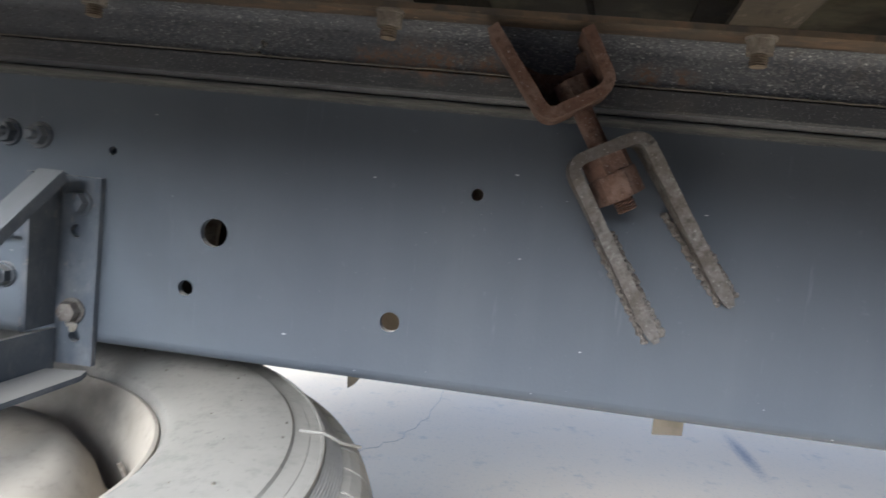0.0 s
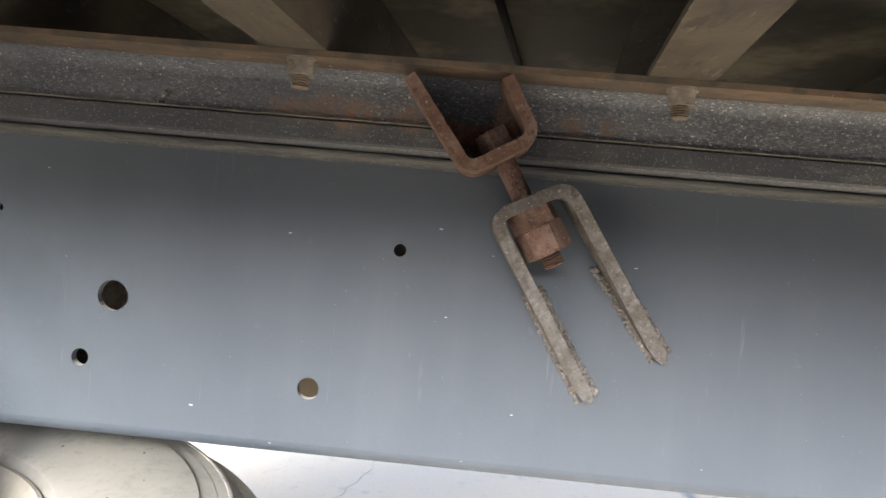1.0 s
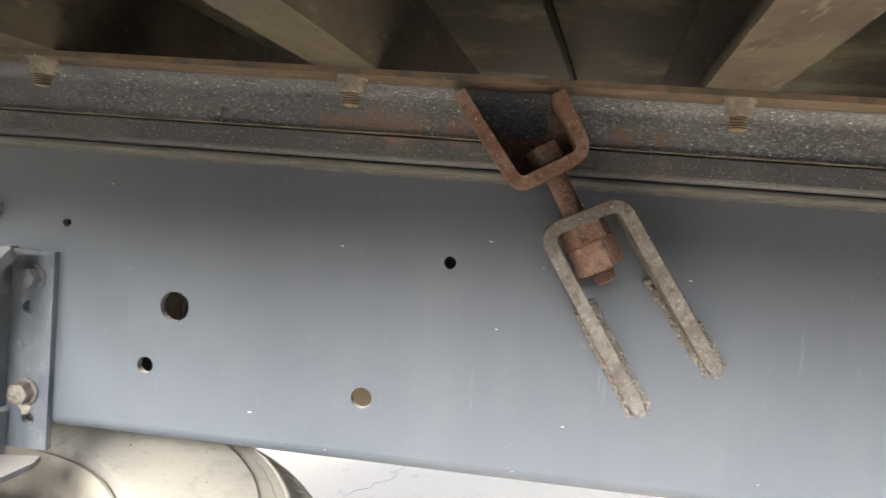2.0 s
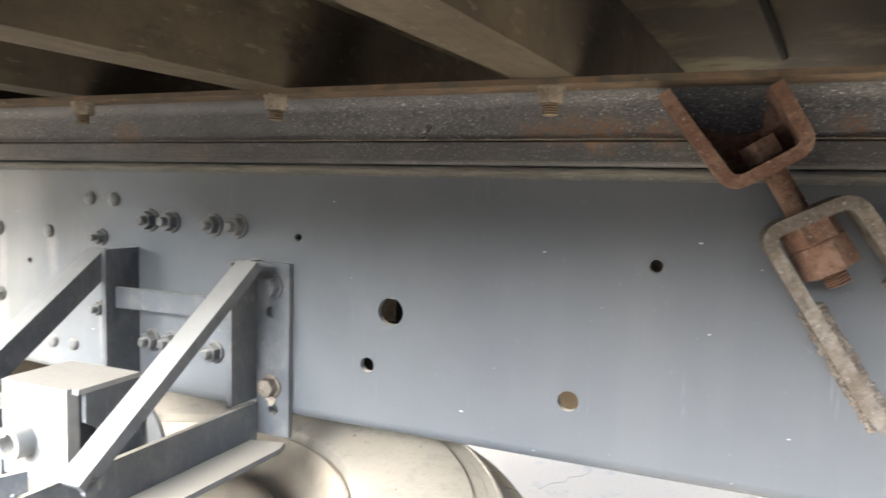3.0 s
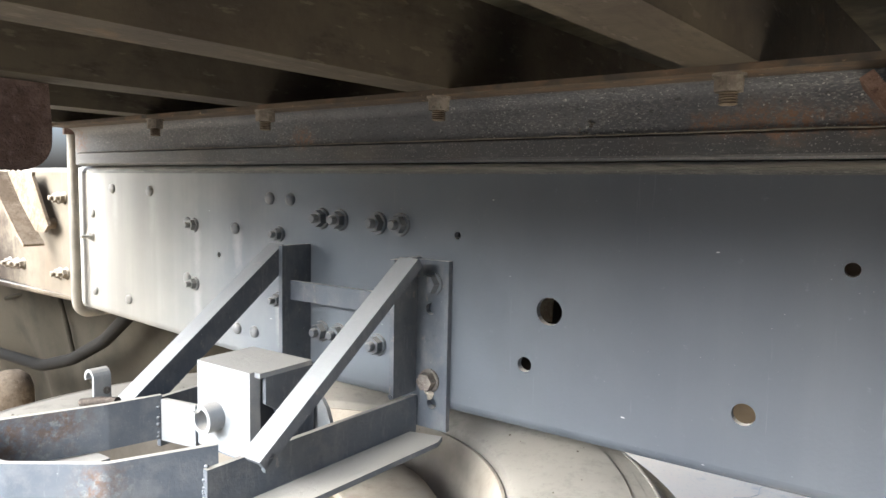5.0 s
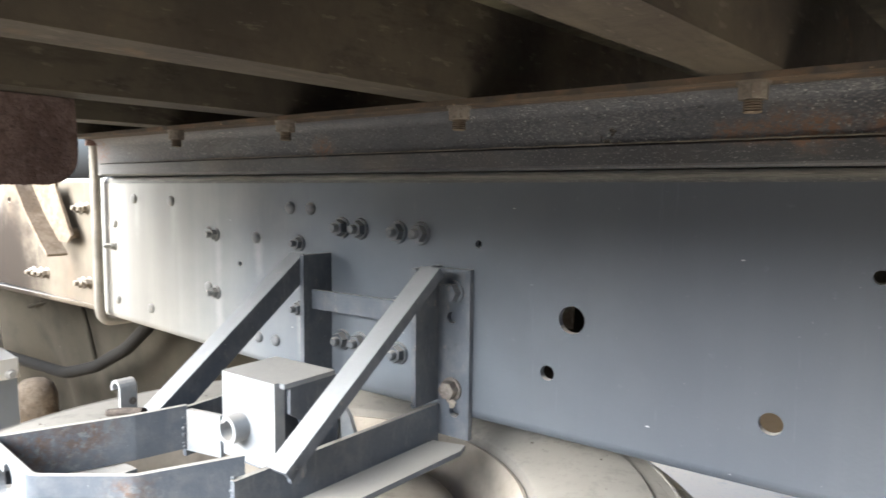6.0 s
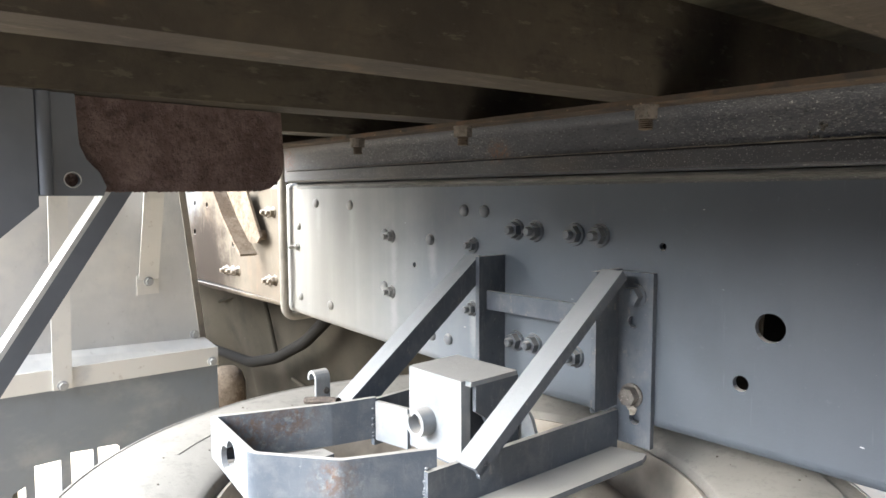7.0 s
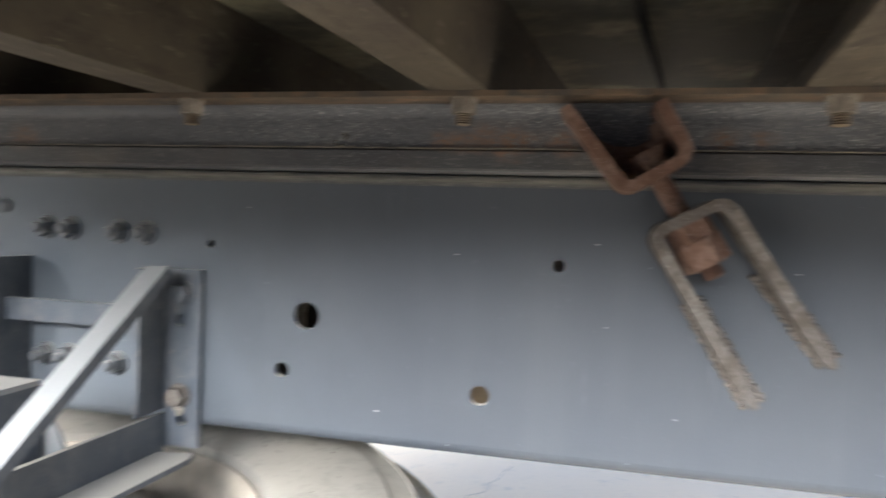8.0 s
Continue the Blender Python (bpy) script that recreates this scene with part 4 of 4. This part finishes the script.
prism(bm, [(-0.2135, 0.797), (-0.148, 0.797), (-0.148, 0.705), (-0.180, 0.705), (-0.194, 0.748), (-0.200, 0.760), (-0.2135, 0.769)], -0.212, -0.207, YZ)
under("side_plate", bm, CARRIER, wb, bevel=0.0008)
bm = bmesh.new()
box(bm, -0.226, -0.2145, -0.2215, -0.2142, 0.708, 0.797)
under("corner_post", bm, PALE, wb)
# weld runs on the carrier's joints
for (xa, ya, za), (xb, yb, zb) in (((-0.2295, -0.2235, 0.708), (-0.2295, -0.2235, 0.796)), ((-0.180, -0.048, 0.7385), (-0.176, -0.054, 0.744)), ((-0.364, -0.016, 0.702), (-0.364, -0.05, 0.752)),
                                ((-0.1890, -0.299, 0.692), (-0.1880, -0.298, 0.738)), ((-0.3515, -0.2415, 0.710), (-0.3515, -0.2415, 0.755))):
    b = bmesh.new()
    for i in range(22):
        f = i / 21
        p = Vector((xa + (xb - xa) * f, ya + (yb - ya) * f, za + (zb - za) * f)) + Vector([random.uniform(-0.001, 0.001) for k in range(3)])
        r = random.uniform(0.0012, 0.0026)
        lathe(b, [(0.0003, -r * 0.8), (r * 0.75, -r * 0.5), (r, 0.0), (r * 0.75, r * 0.5), (0.0003, r * 0.8)], 8, p)
    tagged(sub("weld_run", b, CARRIER, car, "lumpy painted weld run", smooth=True), kind="stuff")
# chain drive tube with a notch
bm = bmesh.new()
lathe(bm, [(0.0108, 0.0), (0.0155, 0.0), (0.0155, 0.0135), (0.0108, 0.0135)], 32, (-0.269, -0.2273, 0.748), (0, -1, 0))
arc = [(-0.269 + 0.0131 * math.cos(a), 0.748 + 0.0131 * math.sin(a)) for a in np.linspace(2.7, 2.7 + 5.6, 30)]
ribbon(bm, arc, 0.0046, lambda q: (-0.2455, -0.2408), XZ)
under("drive_tube", bm, PALE, wb, "hollow crank socket with worn rim", smooth=True)
bm = bmesh.new()
cyl(bm, (-0.269, -0.2276, 0.748), (-0.269, -0.2315, 0.748), 0.0106, 20)
under("drive_shaft", bm, NUT, wb)
bm = bmesh.new()
box(bm, -0.352, -0.212, -0.134, -0.128, 0.700, 0.760)
sub("back_plate", bm, CARRIER, car, bevel=0.0008)
bm = bmesh.new()
prism(bm, [(-0.211, 0.762), (-0.203, 0.760), (-0.194, 0.748), (-0.187, 0.730), (-0.184, 0.705), (-0.211, 0.705)], -0.141, -0.136, XZ)
under("box_ear", bm, PALE, wb, bevel=0.0008)
# hook on the strap
bm = bmesh.new()
hook = [(-0.430, 0.738), (-0.430, 0.767)] + [(-0.4385 + 0.0085 * math.cos(a), 0.767 + 0.0085 * math.sin(a)) for a in np.linspace(0.3, 3.5, 9)]
ribbon(bm, hook, 0.0034, lambda s: (-0.272, -0.252), XZ)
hook_part = sub("hook", bm, PALE, car, "small bent steel hook")
bm = bmesh.new()
cyl(bm, (-0.4284, -0.258, 0.752), (-0.4262, -0.258, 0.752), 0.0042, 12)
under("hook_rivet", bm, FORK, hook_part)
bm = bmesh.new()
pipe(bm, [(-0.375, -0.274, 0.7540), (-0.400, -0.278, 0.7505), (-0.432, -0.284, 0.7435)], 0.0044, 10)
sub("pin", bm, PINSTEEL, car, "rusty round pin")
bm = bmesh.new()
box(bm, -0.40, -0.345, -0.40, -0.30, 0.700, 0.7065)
sub("strap_shelf", bm, CARRIER, car)
bm = bmesh.new()
ribbon(bm, [(-0.350, -0.2365), (-0.301, -0.2275)], 0.006, lambda s: (0.706, 0.7525), XY)
sub("wing_plate", bm, PALE, car, "pale plate joining strap and winch box", bevel=0.0008)

# ---- spare wheel ----
WC = (-0.268, -0.178, 0.0)
spare = thing("spare_wheel", (WC[0], WC[1], 0.42), "dust-whitened spare truck tyre hung flat under the frame", "spare wheel")
crown = [(0.2785, 0.640), (0.2830, 0.652), (0.2865, 0.6575), (0.2870, 0.6590), (0.2890, 0.6605), (0.2965, 0.6640), (0.318, 0.6690), (0.345, 0.6745), (0.385, 0.6775), (0.4095, 0.6755), (0.4120, 0.6730), (0.4270, 0.6712),
         (0.4276, 0.6706), (0.4290, 0.6706), (0.4385, 0.6692), (0.4392, 0.6704), (0.4420, 0.6700), (0.4428, 0.6670), (0.4445, 0.658), (0.457, 0.644), (0.462, 0.638), (0.477, 0.626), (0.480, 0.604), (0.482, 0.545)]
prof = crown + [(r, 2 * 0.538 - z) for r, z in crown[::-1]] + [(0.284, 0.44), (0.288, 0.538)]
bm = bmesh.new()
lathe(bm, prof, 120, (WC[0], WC[1], 0))
tyre = sub("tyre", bm, TYRE, spare, smooth=True)


def on_tyre(ob):
    ob.parent = tyre
    return ob


# dark ribbed band above the tread shoulder
ribs = []
for i in range(8):
    r0, z0 = 0.4440 + 0.0023 * i, 0.6655 - 0.0023 * i
    ribs += [(r0, z0), (r0 + 0.0012, z0 - 0.0001), (r0 + 0.0014, z0 - 0.0016)]
bm = bmesh.new()
lathe(bm, ribs + [(0.4605, 0.640), (0.4440, 0.652)], 120, (WC[0], WC[1], 0))
on_tyre(part("ribbed_band", bm, BANDRUBBER, None, "dark finely ribbed shoulder band"))
# tread shoulder blocks
LUGS = 58
bm = bmesh.new()
w = math.pi / LUGS - 0.0035
prof = [(0.4615, 0.6480), (0.470, 0.6455), (0.4805, 0.6395), (0.4895, 0.628), (0.4955, 0.612), (0.498, 0.575), (0.478, 0.575), (0.4590, 0.634)]
rings = [[bm.verts.new((r * math.cos(a), r * math.sin(a), z)) for r, z in prof] for a in (-w, 0.0, w)]
for p, q in zip(rings, rings[1:]):
    for i in range(len(prof)):
        j = (i + 1) % len(prof)
        bm.faces.new((p[i], p[j], q[j], q[i]))
bm.faces.new(rings[0])
bm.faces.new(rings[-1][::-1])
first = part("tread_block", bm, TYRE)
for i in range(LUGS):
    ob = first if i == 0 else new("tread_block", first.data)
    ob.matrix_world = Matrix.Translation((WC[0], WC[1], 0)) @ Matrix.Rotation(2 * math.pi * i / LUGS, 4, "Z")
    on_tyre(ob)
rimp = [(0.2775, 0.638), (0.2815, 0.646), (0.2795, 0.6510), (0.2755, 0.6515), (0.2710, 0.646), (0.265, 0.632), (0.255, 0.600), (0.250, 0.55), (0.248, 0.46), (0.268, 0.44), (0.273, 0.44), (0.255, 0.46), (0.256, 0.55), (0.262, 0.60), (0.271, 0.630)]
bm = bmesh.new()
lathe(bm, rimp, 96, (WC[0], WC[1], 0))
rim = sub("rim", bm, WHEELRIM, spare, smooth=True)
disc = [(0.10, 0.622), (0.125, 0.630), (0.185, 0.632), (0.205, 0.626), (0.225, 0.598), (0.240, 0.560), (0.251, 0.545), (0.251, 0.535), (0.234, 0.552), (0.217, 0.590), (0.198, 0.616), (0.125, 0.620), (0.10, 0.612)]
bm = bmesh.new()
lathe(bm, disc, 96, (WC[0], WC[1], 0))
sub("wheel_disc", bm, WHEELRIM, spare, "brown dusty wheel disc", smooth=True)
# moulded frames and ridges on the sidewall
for a0, a1, r0, r1 in ((-2.66, -2.45, 0.352, 0.370), (-2.10, -1.85, 0.352, 0.372)):
    bm = bmesh.new()
    ring = [(WC[0] + r0 * math.cos(a), WC[1] + r0 * math.sin(a)) for a in np.linspace(a0, a1, 14)] + [(WC[0] + r1 * math.cos(a), WC[1] + r1 * math.sin(a)) for a in np.linspace(a1, a0, 14)]
    ribbon(bm, ring + ring[:1], 0.0012, lambda q: (0.672, 0.6760), XY)
    on_tyre(part("moulded_frame", bm, TYRE))
# a stray rubber sprue across the shoulder
bm = bmesh.new()
pipe(bm, rounded([(0.125, -0.040, 0.6735), (0.150, -0.034, 0.6715), (0.166, -0.022, 0.659), (0.180, 0.004, 0.6475)], 0.02, 4), 0.0017, 8)
on_tyre(part("sprue", bm, TYRE, None, "pale stray rubber sprue", smooth=True))
# grit on the sidewall
bm = bmesh.new()
for i in range(64):
    a, r = random.uniform(0, 6.28), random.uniform(0.32, 0.405)
    z = np.interp(r, [c[0] for c in crown[5:12]], [c[1] for c in crown[5:12]])
    p = Vector((WC[0] + r * math.cos(a), WC[1] + r * math.sin(a), z - 0.0004))
    q = random.uniform(0.0008, 0.0022)
    cyl(bm, p, p + Vector((0, 0, q * 0.9)), q, 7, q * 0.5, turn=random.random() * 3)
tagged(sub("grit", bm, DARKTYRE, spare), kind="stuff")
bm = bmesh.new()
cyl(bm, (WC[0] + 0.205, WC[1] + 0.15, 0.585), (WC[0] + 0.197, WC[1] + 0.144, 0.607), 0.0028, 10)
sub("valve_stem", bm, NUT, spare)
# hanger that holds the wheel from the winch
bm = bmesh.new()
cyl(bm, (-0.268, -0.178, 0.60), (-0.268, -0.178, 0.706), 0.008, 12)
box(bm, -0.39, -0.146, -0.195, -0.161, 0.604, 0.612)
sub("hanger_bar", bm, NUT, car, "rusty hanger bar and rod")

# ---- U-bolt at the sill's end ----
ub = thing("u_bolt", (-0.985, -0.012, 0.71), "thick grey U-bolt clamping sill to frame", "u-bolt")
path = rounded([(-0.985, -0.016, 1.10), (-0.985, -0.016, 0.7365), (-0.985, 0.10, 0.7365), (-0.985, 0.10, 1.10)], 0.03, 8)
bm = bmesh.new()
pipe(bm, path, 0.009, 14)
sub("rod", bm, TANBLOCK, ub, smooth=True)
bm = bmesh.new()
box(bm, -1.03, -0.945, -0.045, 0.125, 1.0932, 1.101)
sub("clamp_plate", bm, LIP, ub)
bm = bmesh.new()
cyl(bm, (-0.985, -0.016, 1.078), (-0.985, -0.016, 1.0930), 0.016, 6)
sub("nut", bm, REDRUST, ub, "rusty hex nut", bevel=0.001)

# ---- hanging plates near the front of the bed ----
rp = thing("rusted_hanger_plate", (-0.47, -0.41, 1.0), "thick hanger plate crusted with brown rust", "hanger plate")
bm = bmesh.new()
out = [(-0.535, 1.0925), (-0.300, 1.0925), (-0.2975, 1.045)] + [(-0.330 + 0.032 * math.cos(a), 1.032 + 0.032 * math.sin(a)) for a in np.linspace(0, -1.57, 9)] + [(-0.42, 0.9995), (-0.535, 0.999)]
prism(bm, out, -0.50, -0.45, YZ)
sub("plate", bm, DRUMRUST, rp, bevel=0.003)
bm = bmesh.new()
for i in range(80):
    y = random.uniform(-0.530, -0.325)
    p = Vector((random.uniform(-0.499, -0.449), y, 0.9995 if y < -0.40 else 1.0002))
    r = random.uniform(0.0008, 0.0026)
    cyl(bm, p + Vector((0, 0, 0.001)), p - Vector((0, 0, random.uniform(0.0004, 0.0014))), r, 6, r * 0.5, turn=random.random() * 3)
tagged(sub("rust_crust", bm, DRUMRUST, rp, "flaking rust along the lower edge"), kind="stuff")
gp = thing("grey_side_panel", (-0.44, -0.7, 0.8), "smooth grey steel panel with a drilled flange", "panel")
bm = bmesh.new()
holed(bm, [(-0.557, 1.0925), (-0.556, 0.995), (-0.500, 0.995), (-0.497, 1.004), (-0.503, 1.018), (-0.514, 1.030), (-0.520, 1.045), (-0.522, 1.0925)], [(-0.527, 1.0105, 0.0068)], -0.449, -0.440, YZ, 18)
sub("flange", bm, PANEL, gp)
bm = bmesh.new()
cyl(bm, (-0.4385, -0.5500, 0.996), (-0.4385, -0.5500, 1.0922), 0.0065, 20)
sub("bend", bm, PANEL, gp, smooth=True)
bm = bmesh.new()
lathe(bm, [(0.0066, -0.001), (0.0080, -0.001), (0.0077, 0.0012), (0.0069, 0.0013)], 24, (-0.440, -0.527, 1.0105), (1, 0, 0))
sub("hole_rim", bm, STRUTEDGE, gp, smooth=True)
bm = bmesh.new()
prism(bm, [(-0.557, 1.0925), (-0.70, 1.0925), (-0.70, 0.925), (-0.625, 0.925), (-0.557, 0.985)], -0.441, -0.435, YZ)
sub("sheet", bm, PANEL, gp, bevel=0.001)

# ---- diagonal strut ----
st = thing("diagonal_strut", (-0.75, -0.6, 0.55), "angle-iron strut, lit dusty edge painted pale", "strut")
S0, S1 = Vector((-0.75, -0.702, 0.55)), Vector((-0.75, -0.351, 1.0925))
d = (S1 - S0).normalized()
nv = Vector((0, -d.z, d.y))
for nm, u0, u1, x0, x1 in (("top_leg", 0.0, 0.006, -0.04, 0.002), ("side_leg", -0.024, 0.0, -0.004, 0.002)):
    bm = bmesh.new()
    vs = [S + nv * u + Vector((x, 0, 0)) for S in (S0, S1) for u, x in ((u0, x0), (u1, x0), (u1, x1), (u0, x1))]
    vv = [bm.verts.new(v) for v in vs]
    for f in ((0, 1, 2, 3), (7, 6, 5, 4), (0, 4, 5, 1), (1, 5, 6, 2), (2, 6, 7, 3), (3, 7, 4, 0)):
        bm.faces.new([vv[i] for i in f])
    # lit top leg coloured pale, shaded side leg coloured dark
    sub(nm, bm, STRUTEDGE if nm == "top_leg" else PANEL, st)

# ---- wheel guard ----
GX = -1.05
gd = thing("wheel_guard", (GX, -0.5, 0.40), "dusty white sheet-metal wheel guard with straps", "wheel guard")
bm = bmesh.new()
prism(bm, [(-0.70, 1.03), (-0.209, 1.03), (-0.206, 1.0), (-0.172, 0.69), (-0.70, 0.69)], GX - 0.004, GX, YZ)
sub("upper_panel", bm, GUARDSHEET, gd)
bm = bmesh.new()
prism(bm, [(-0.194, 1.03), (-0.207, 1.03), (-0.204, 1.0), (-0.170, 0.69), (-0.158, 0.69), (-0.191, 1.0)], GX - 0.012, GX - 0.0045, YZ)
sub("edge_return", bm, TANBLOCK, gd)
bm = bmesh.new()
prism(bm, [(-0.70, 0.700), (-0.152, 0.690), (-0.152, 0.653), (-0.70, 0.664)], GX + 0.030, GX + 0.036, YZ)
sub("shelf_lip", bm, WHITE, gd, bevel=0.001)
bm = bmesh.new()
vs = [bm.verts.new(p) for z in (0.0, -0.004) for p in ((GX + 0.0006, -0.70, 0.730 + z), (GX + 0.0006, -0.165, 0.706 + z), (GX + 0.0298, -0.152, 0.6895 + z), (GX + 0.0298, -0.70, 0.6995 + z))]
for f in ((0, 1, 2, 3), (7, 6, 5, 4), (0, 4, 5, 1), (1, 5, 6, 2), (2, 6, 7, 3), (3, 7, 4, 0)):
    bm.faces.new([vs[i] for i in f])
sub("shelf_top", bm, GUARDSHEET, gd)
bm = bmesh.new()
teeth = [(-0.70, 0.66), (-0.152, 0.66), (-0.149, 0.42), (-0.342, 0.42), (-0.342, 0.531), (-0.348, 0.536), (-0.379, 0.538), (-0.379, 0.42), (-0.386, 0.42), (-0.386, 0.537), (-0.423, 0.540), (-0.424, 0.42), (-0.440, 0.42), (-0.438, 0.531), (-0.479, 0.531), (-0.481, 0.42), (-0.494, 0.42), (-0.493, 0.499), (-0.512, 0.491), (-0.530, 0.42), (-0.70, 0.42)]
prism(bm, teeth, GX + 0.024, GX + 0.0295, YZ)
sub("lower_flap", bm, FLAPSHEET, gd, "grey lower flap with painted-in sheen and cut slots")
bm = bmesh.new()
prism(bm, [(-0.439, 1.06), (-0.409, 1.06), (-0.417, 0.659), (-0.447, 0.659)], GX + 0.0365, GX + 0.041, YZ)
sub("strap", bm, WHITE, gd)
bm = bmesh.new()
ribbon(bm, [(GX + 0.002, 0.815), (GX + 0.002, 0.835), (GX + 0.05, 0.99), (GX + 0.065, 1.06)], 0.004, lambda s: (-0.288, -0.252), lambda u, v, w: (u, w, v))
sub("strap", bm, WHITE, gd)
bm = bmesh.new()
prism(bm, [(-0.292, 0.842), (-0.252, 0.842), (-0.252, 0.806), (-0.292, 0.806)], GX + 0.0002, GX + 0.0038, YZ)
sub("strap_foot", bm, WHITE, gd, bevel=0.0008)
for x, y, z in ((GX + 0.004, -0.271, 0.831), (GX + 0.041, -0.432, 0.666), (GX + 0.036, -0.165, 0.662), (GX, -0.185, 0.715)):
    bm = bmesh.new()
    cyl(bm, (x, y, z), (x + 0.003, y, z), 0.009, 16)
    cyl(bm, (x + 0.003, y, z), (x + 0.009, y, z), 0.007, 6, 0.0065)
    sub("guard_bolt", bm, STRUTEDGE, gd, bevel=0.0006)

# ---- unseen road wheel, placed to shade the apron and front frame section ----
RW = Vector((-1.70, -0.60, 0.50))
rw = thing("shade_road_wheel", (RW.x, RW.y, 0.0), "unseen brown-dusted road wheel placed to shade the front frame", "road wheel")
tp = [(0.29, 0.11), (0.33, 0.125), (0.39, 0.135), (0.44, 0.13), (0.475, 0.118), (0.495, 0.100), (0.50, 0.09), (0.505, 0.05), (0.495, 0.048), (0.495, 0.040), (0.505, 0.038), (0.507, 0.01), (0.497, 0.008)]
prof = tp + [(r, -w) for r, w in tp[::-1]]
bm = bmesh.new()
lathe(bm, prof, 90, RW, (0, 1, 0))
sub("tyre", bm, DARKTYRE, rw, smooth=True)
bm = bmesh.new()
lathe(bm, [(0.10, 0.05), (0.24, 0.03), (0.292, 0.11), (0.285, 0.12), (0.23, 0.045), (0.10, 0.065)], 60, RW, (0, -1, 0))
sub("rim", bm, WHEELRIM, rw, smooth=True)
# ---- apron, hose and bump stop behind the guard ----
bm = bmesh.new()
NX, NZ = 60, 14
grid = {}
for side in (0, 1):
    for i in range(NX + 1):
        for k in range(NZ + 1):
            u, v = i / NX, k / NZ
            x, z = -2.6 + 2.05 * u, 0.76 - 0.68 * v
            y = 0.16 + 0.05 * math.sin(15 * u + 3 * v) * v + 0.022 * math.sin(39 * u - 5 * v) * v + 0.16 * v * (1 - u) + side * 0.006
            grid[side, i, k] = bm.verts.new((x, y, z))
for i in range(NX):
    for k in range(NZ):
        bm.faces.new([grid[0, i, k], grid[0, i + 1, k], grid[0, i + 1, k + 1], grid[0, i, k + 1]])
        bm.faces.new([grid[1, i, k], grid[1, i, k + 1], grid[1, i + 1, k + 1], grid[1, i + 1, k]])
rim_ids = [(i, 0) for i in range(NX)] + [(NX, k) for k in range(NZ)] + [(i, NZ) for i in range(NX, 0, -1)] + [(0, k) for k in range(NZ, 0, -1)]
for p, q in zip(rim_ids, rim_ids[1:] + rim_ids[:1]):
    bm.faces.new([grid[0, *p], grid[1, *p], grid[1, *q], grid[0, *q]])
hem = [grid[0, i, NZ].co.copy() for i in range(NX + 1)]
edge = [grid[0, NX, k].co.copy() for k in range(NZ + 1)]
apron = thing("rubber_apron", (-1.5, 0.2, 0.26), "creased olive-brown rubber apron hanging under the frame", "apron")
sub("sheet", bm, APRON, apron, smooth=True)
for nm, line in (("lower_hem", hem), ("side_hem", edge)):
    bm = bmesh.new()
    pipe(bm, line, 0.006, 8)
    sub(nm, bm, HOSE, apron, "rolled rubber hem", smooth=True)
bm = bmesh.new()
pipe(bm, rounded([(-2.2, 0.1, 0.52), (-1.604, 0.1, 0.535), (-1.40, 0.1, 0.540), (-1.252, 0.1, 0.580), (-1.107, 0.1, 0.645), (-0.97, 0.1, 0.74)], 0.25, 8), 0.0145, 10)
tagged(part("brake_hose", bm, HOSE, smooth=True), "black rubber hose sagging below the frame", "hose")
# creases of the apron: rolled ridges in the rubber
for line in ([(-1.43, 0.70), (-1.40, 0.63), (-1.385, 0.56)], [(-1.75, 0.66), (-1.60, 0.70), (-1.45, 0.735)], [(-1.24, 0.52), (-1.10, 0.50), (-0.95, 0.54)]):
    bm = bmesh.new()
    pts = rounded([(x, 0.16 + 0.03 * math.sin(9 * x + 5 * z), z) for x, z in line], 0.2, 8)
    pipe(bm, pts, 0.006, 10)
    sub("fold", bm, APRON, apron, smooth=True)
stop = thing("bump_stop", (-1.35, 0.008, 0.0), "brown dusty rubber bump stop behind the wheel guard", "bump stop")
bm = bmesh.new()
lathe(bm, [(0.001, 0.24), (0.046, 0.24), (0.0475, 0.30), (0.044, 0.40), (0.0475, 0.47), (0.0465, 0.515), (0.039, 0.540), (0.024, 0.553), (0.001, 0.557)], 32, (-1.35, 0.008, 0.0))
sub("rubber_body", bm, BRACKET, stop, smooth=True)
bm = bmesh.new()
lathe(bm, [(0.001, 0.0), (0.055, 0.0), (0.055, 0.012), (0.030, 0.02), (0.030, 0.239), (0.001, 0.239)], 24, (-1.35, 0.008, 0.0))
sub("stem", bm, BRACKET, stop, smooth=True)
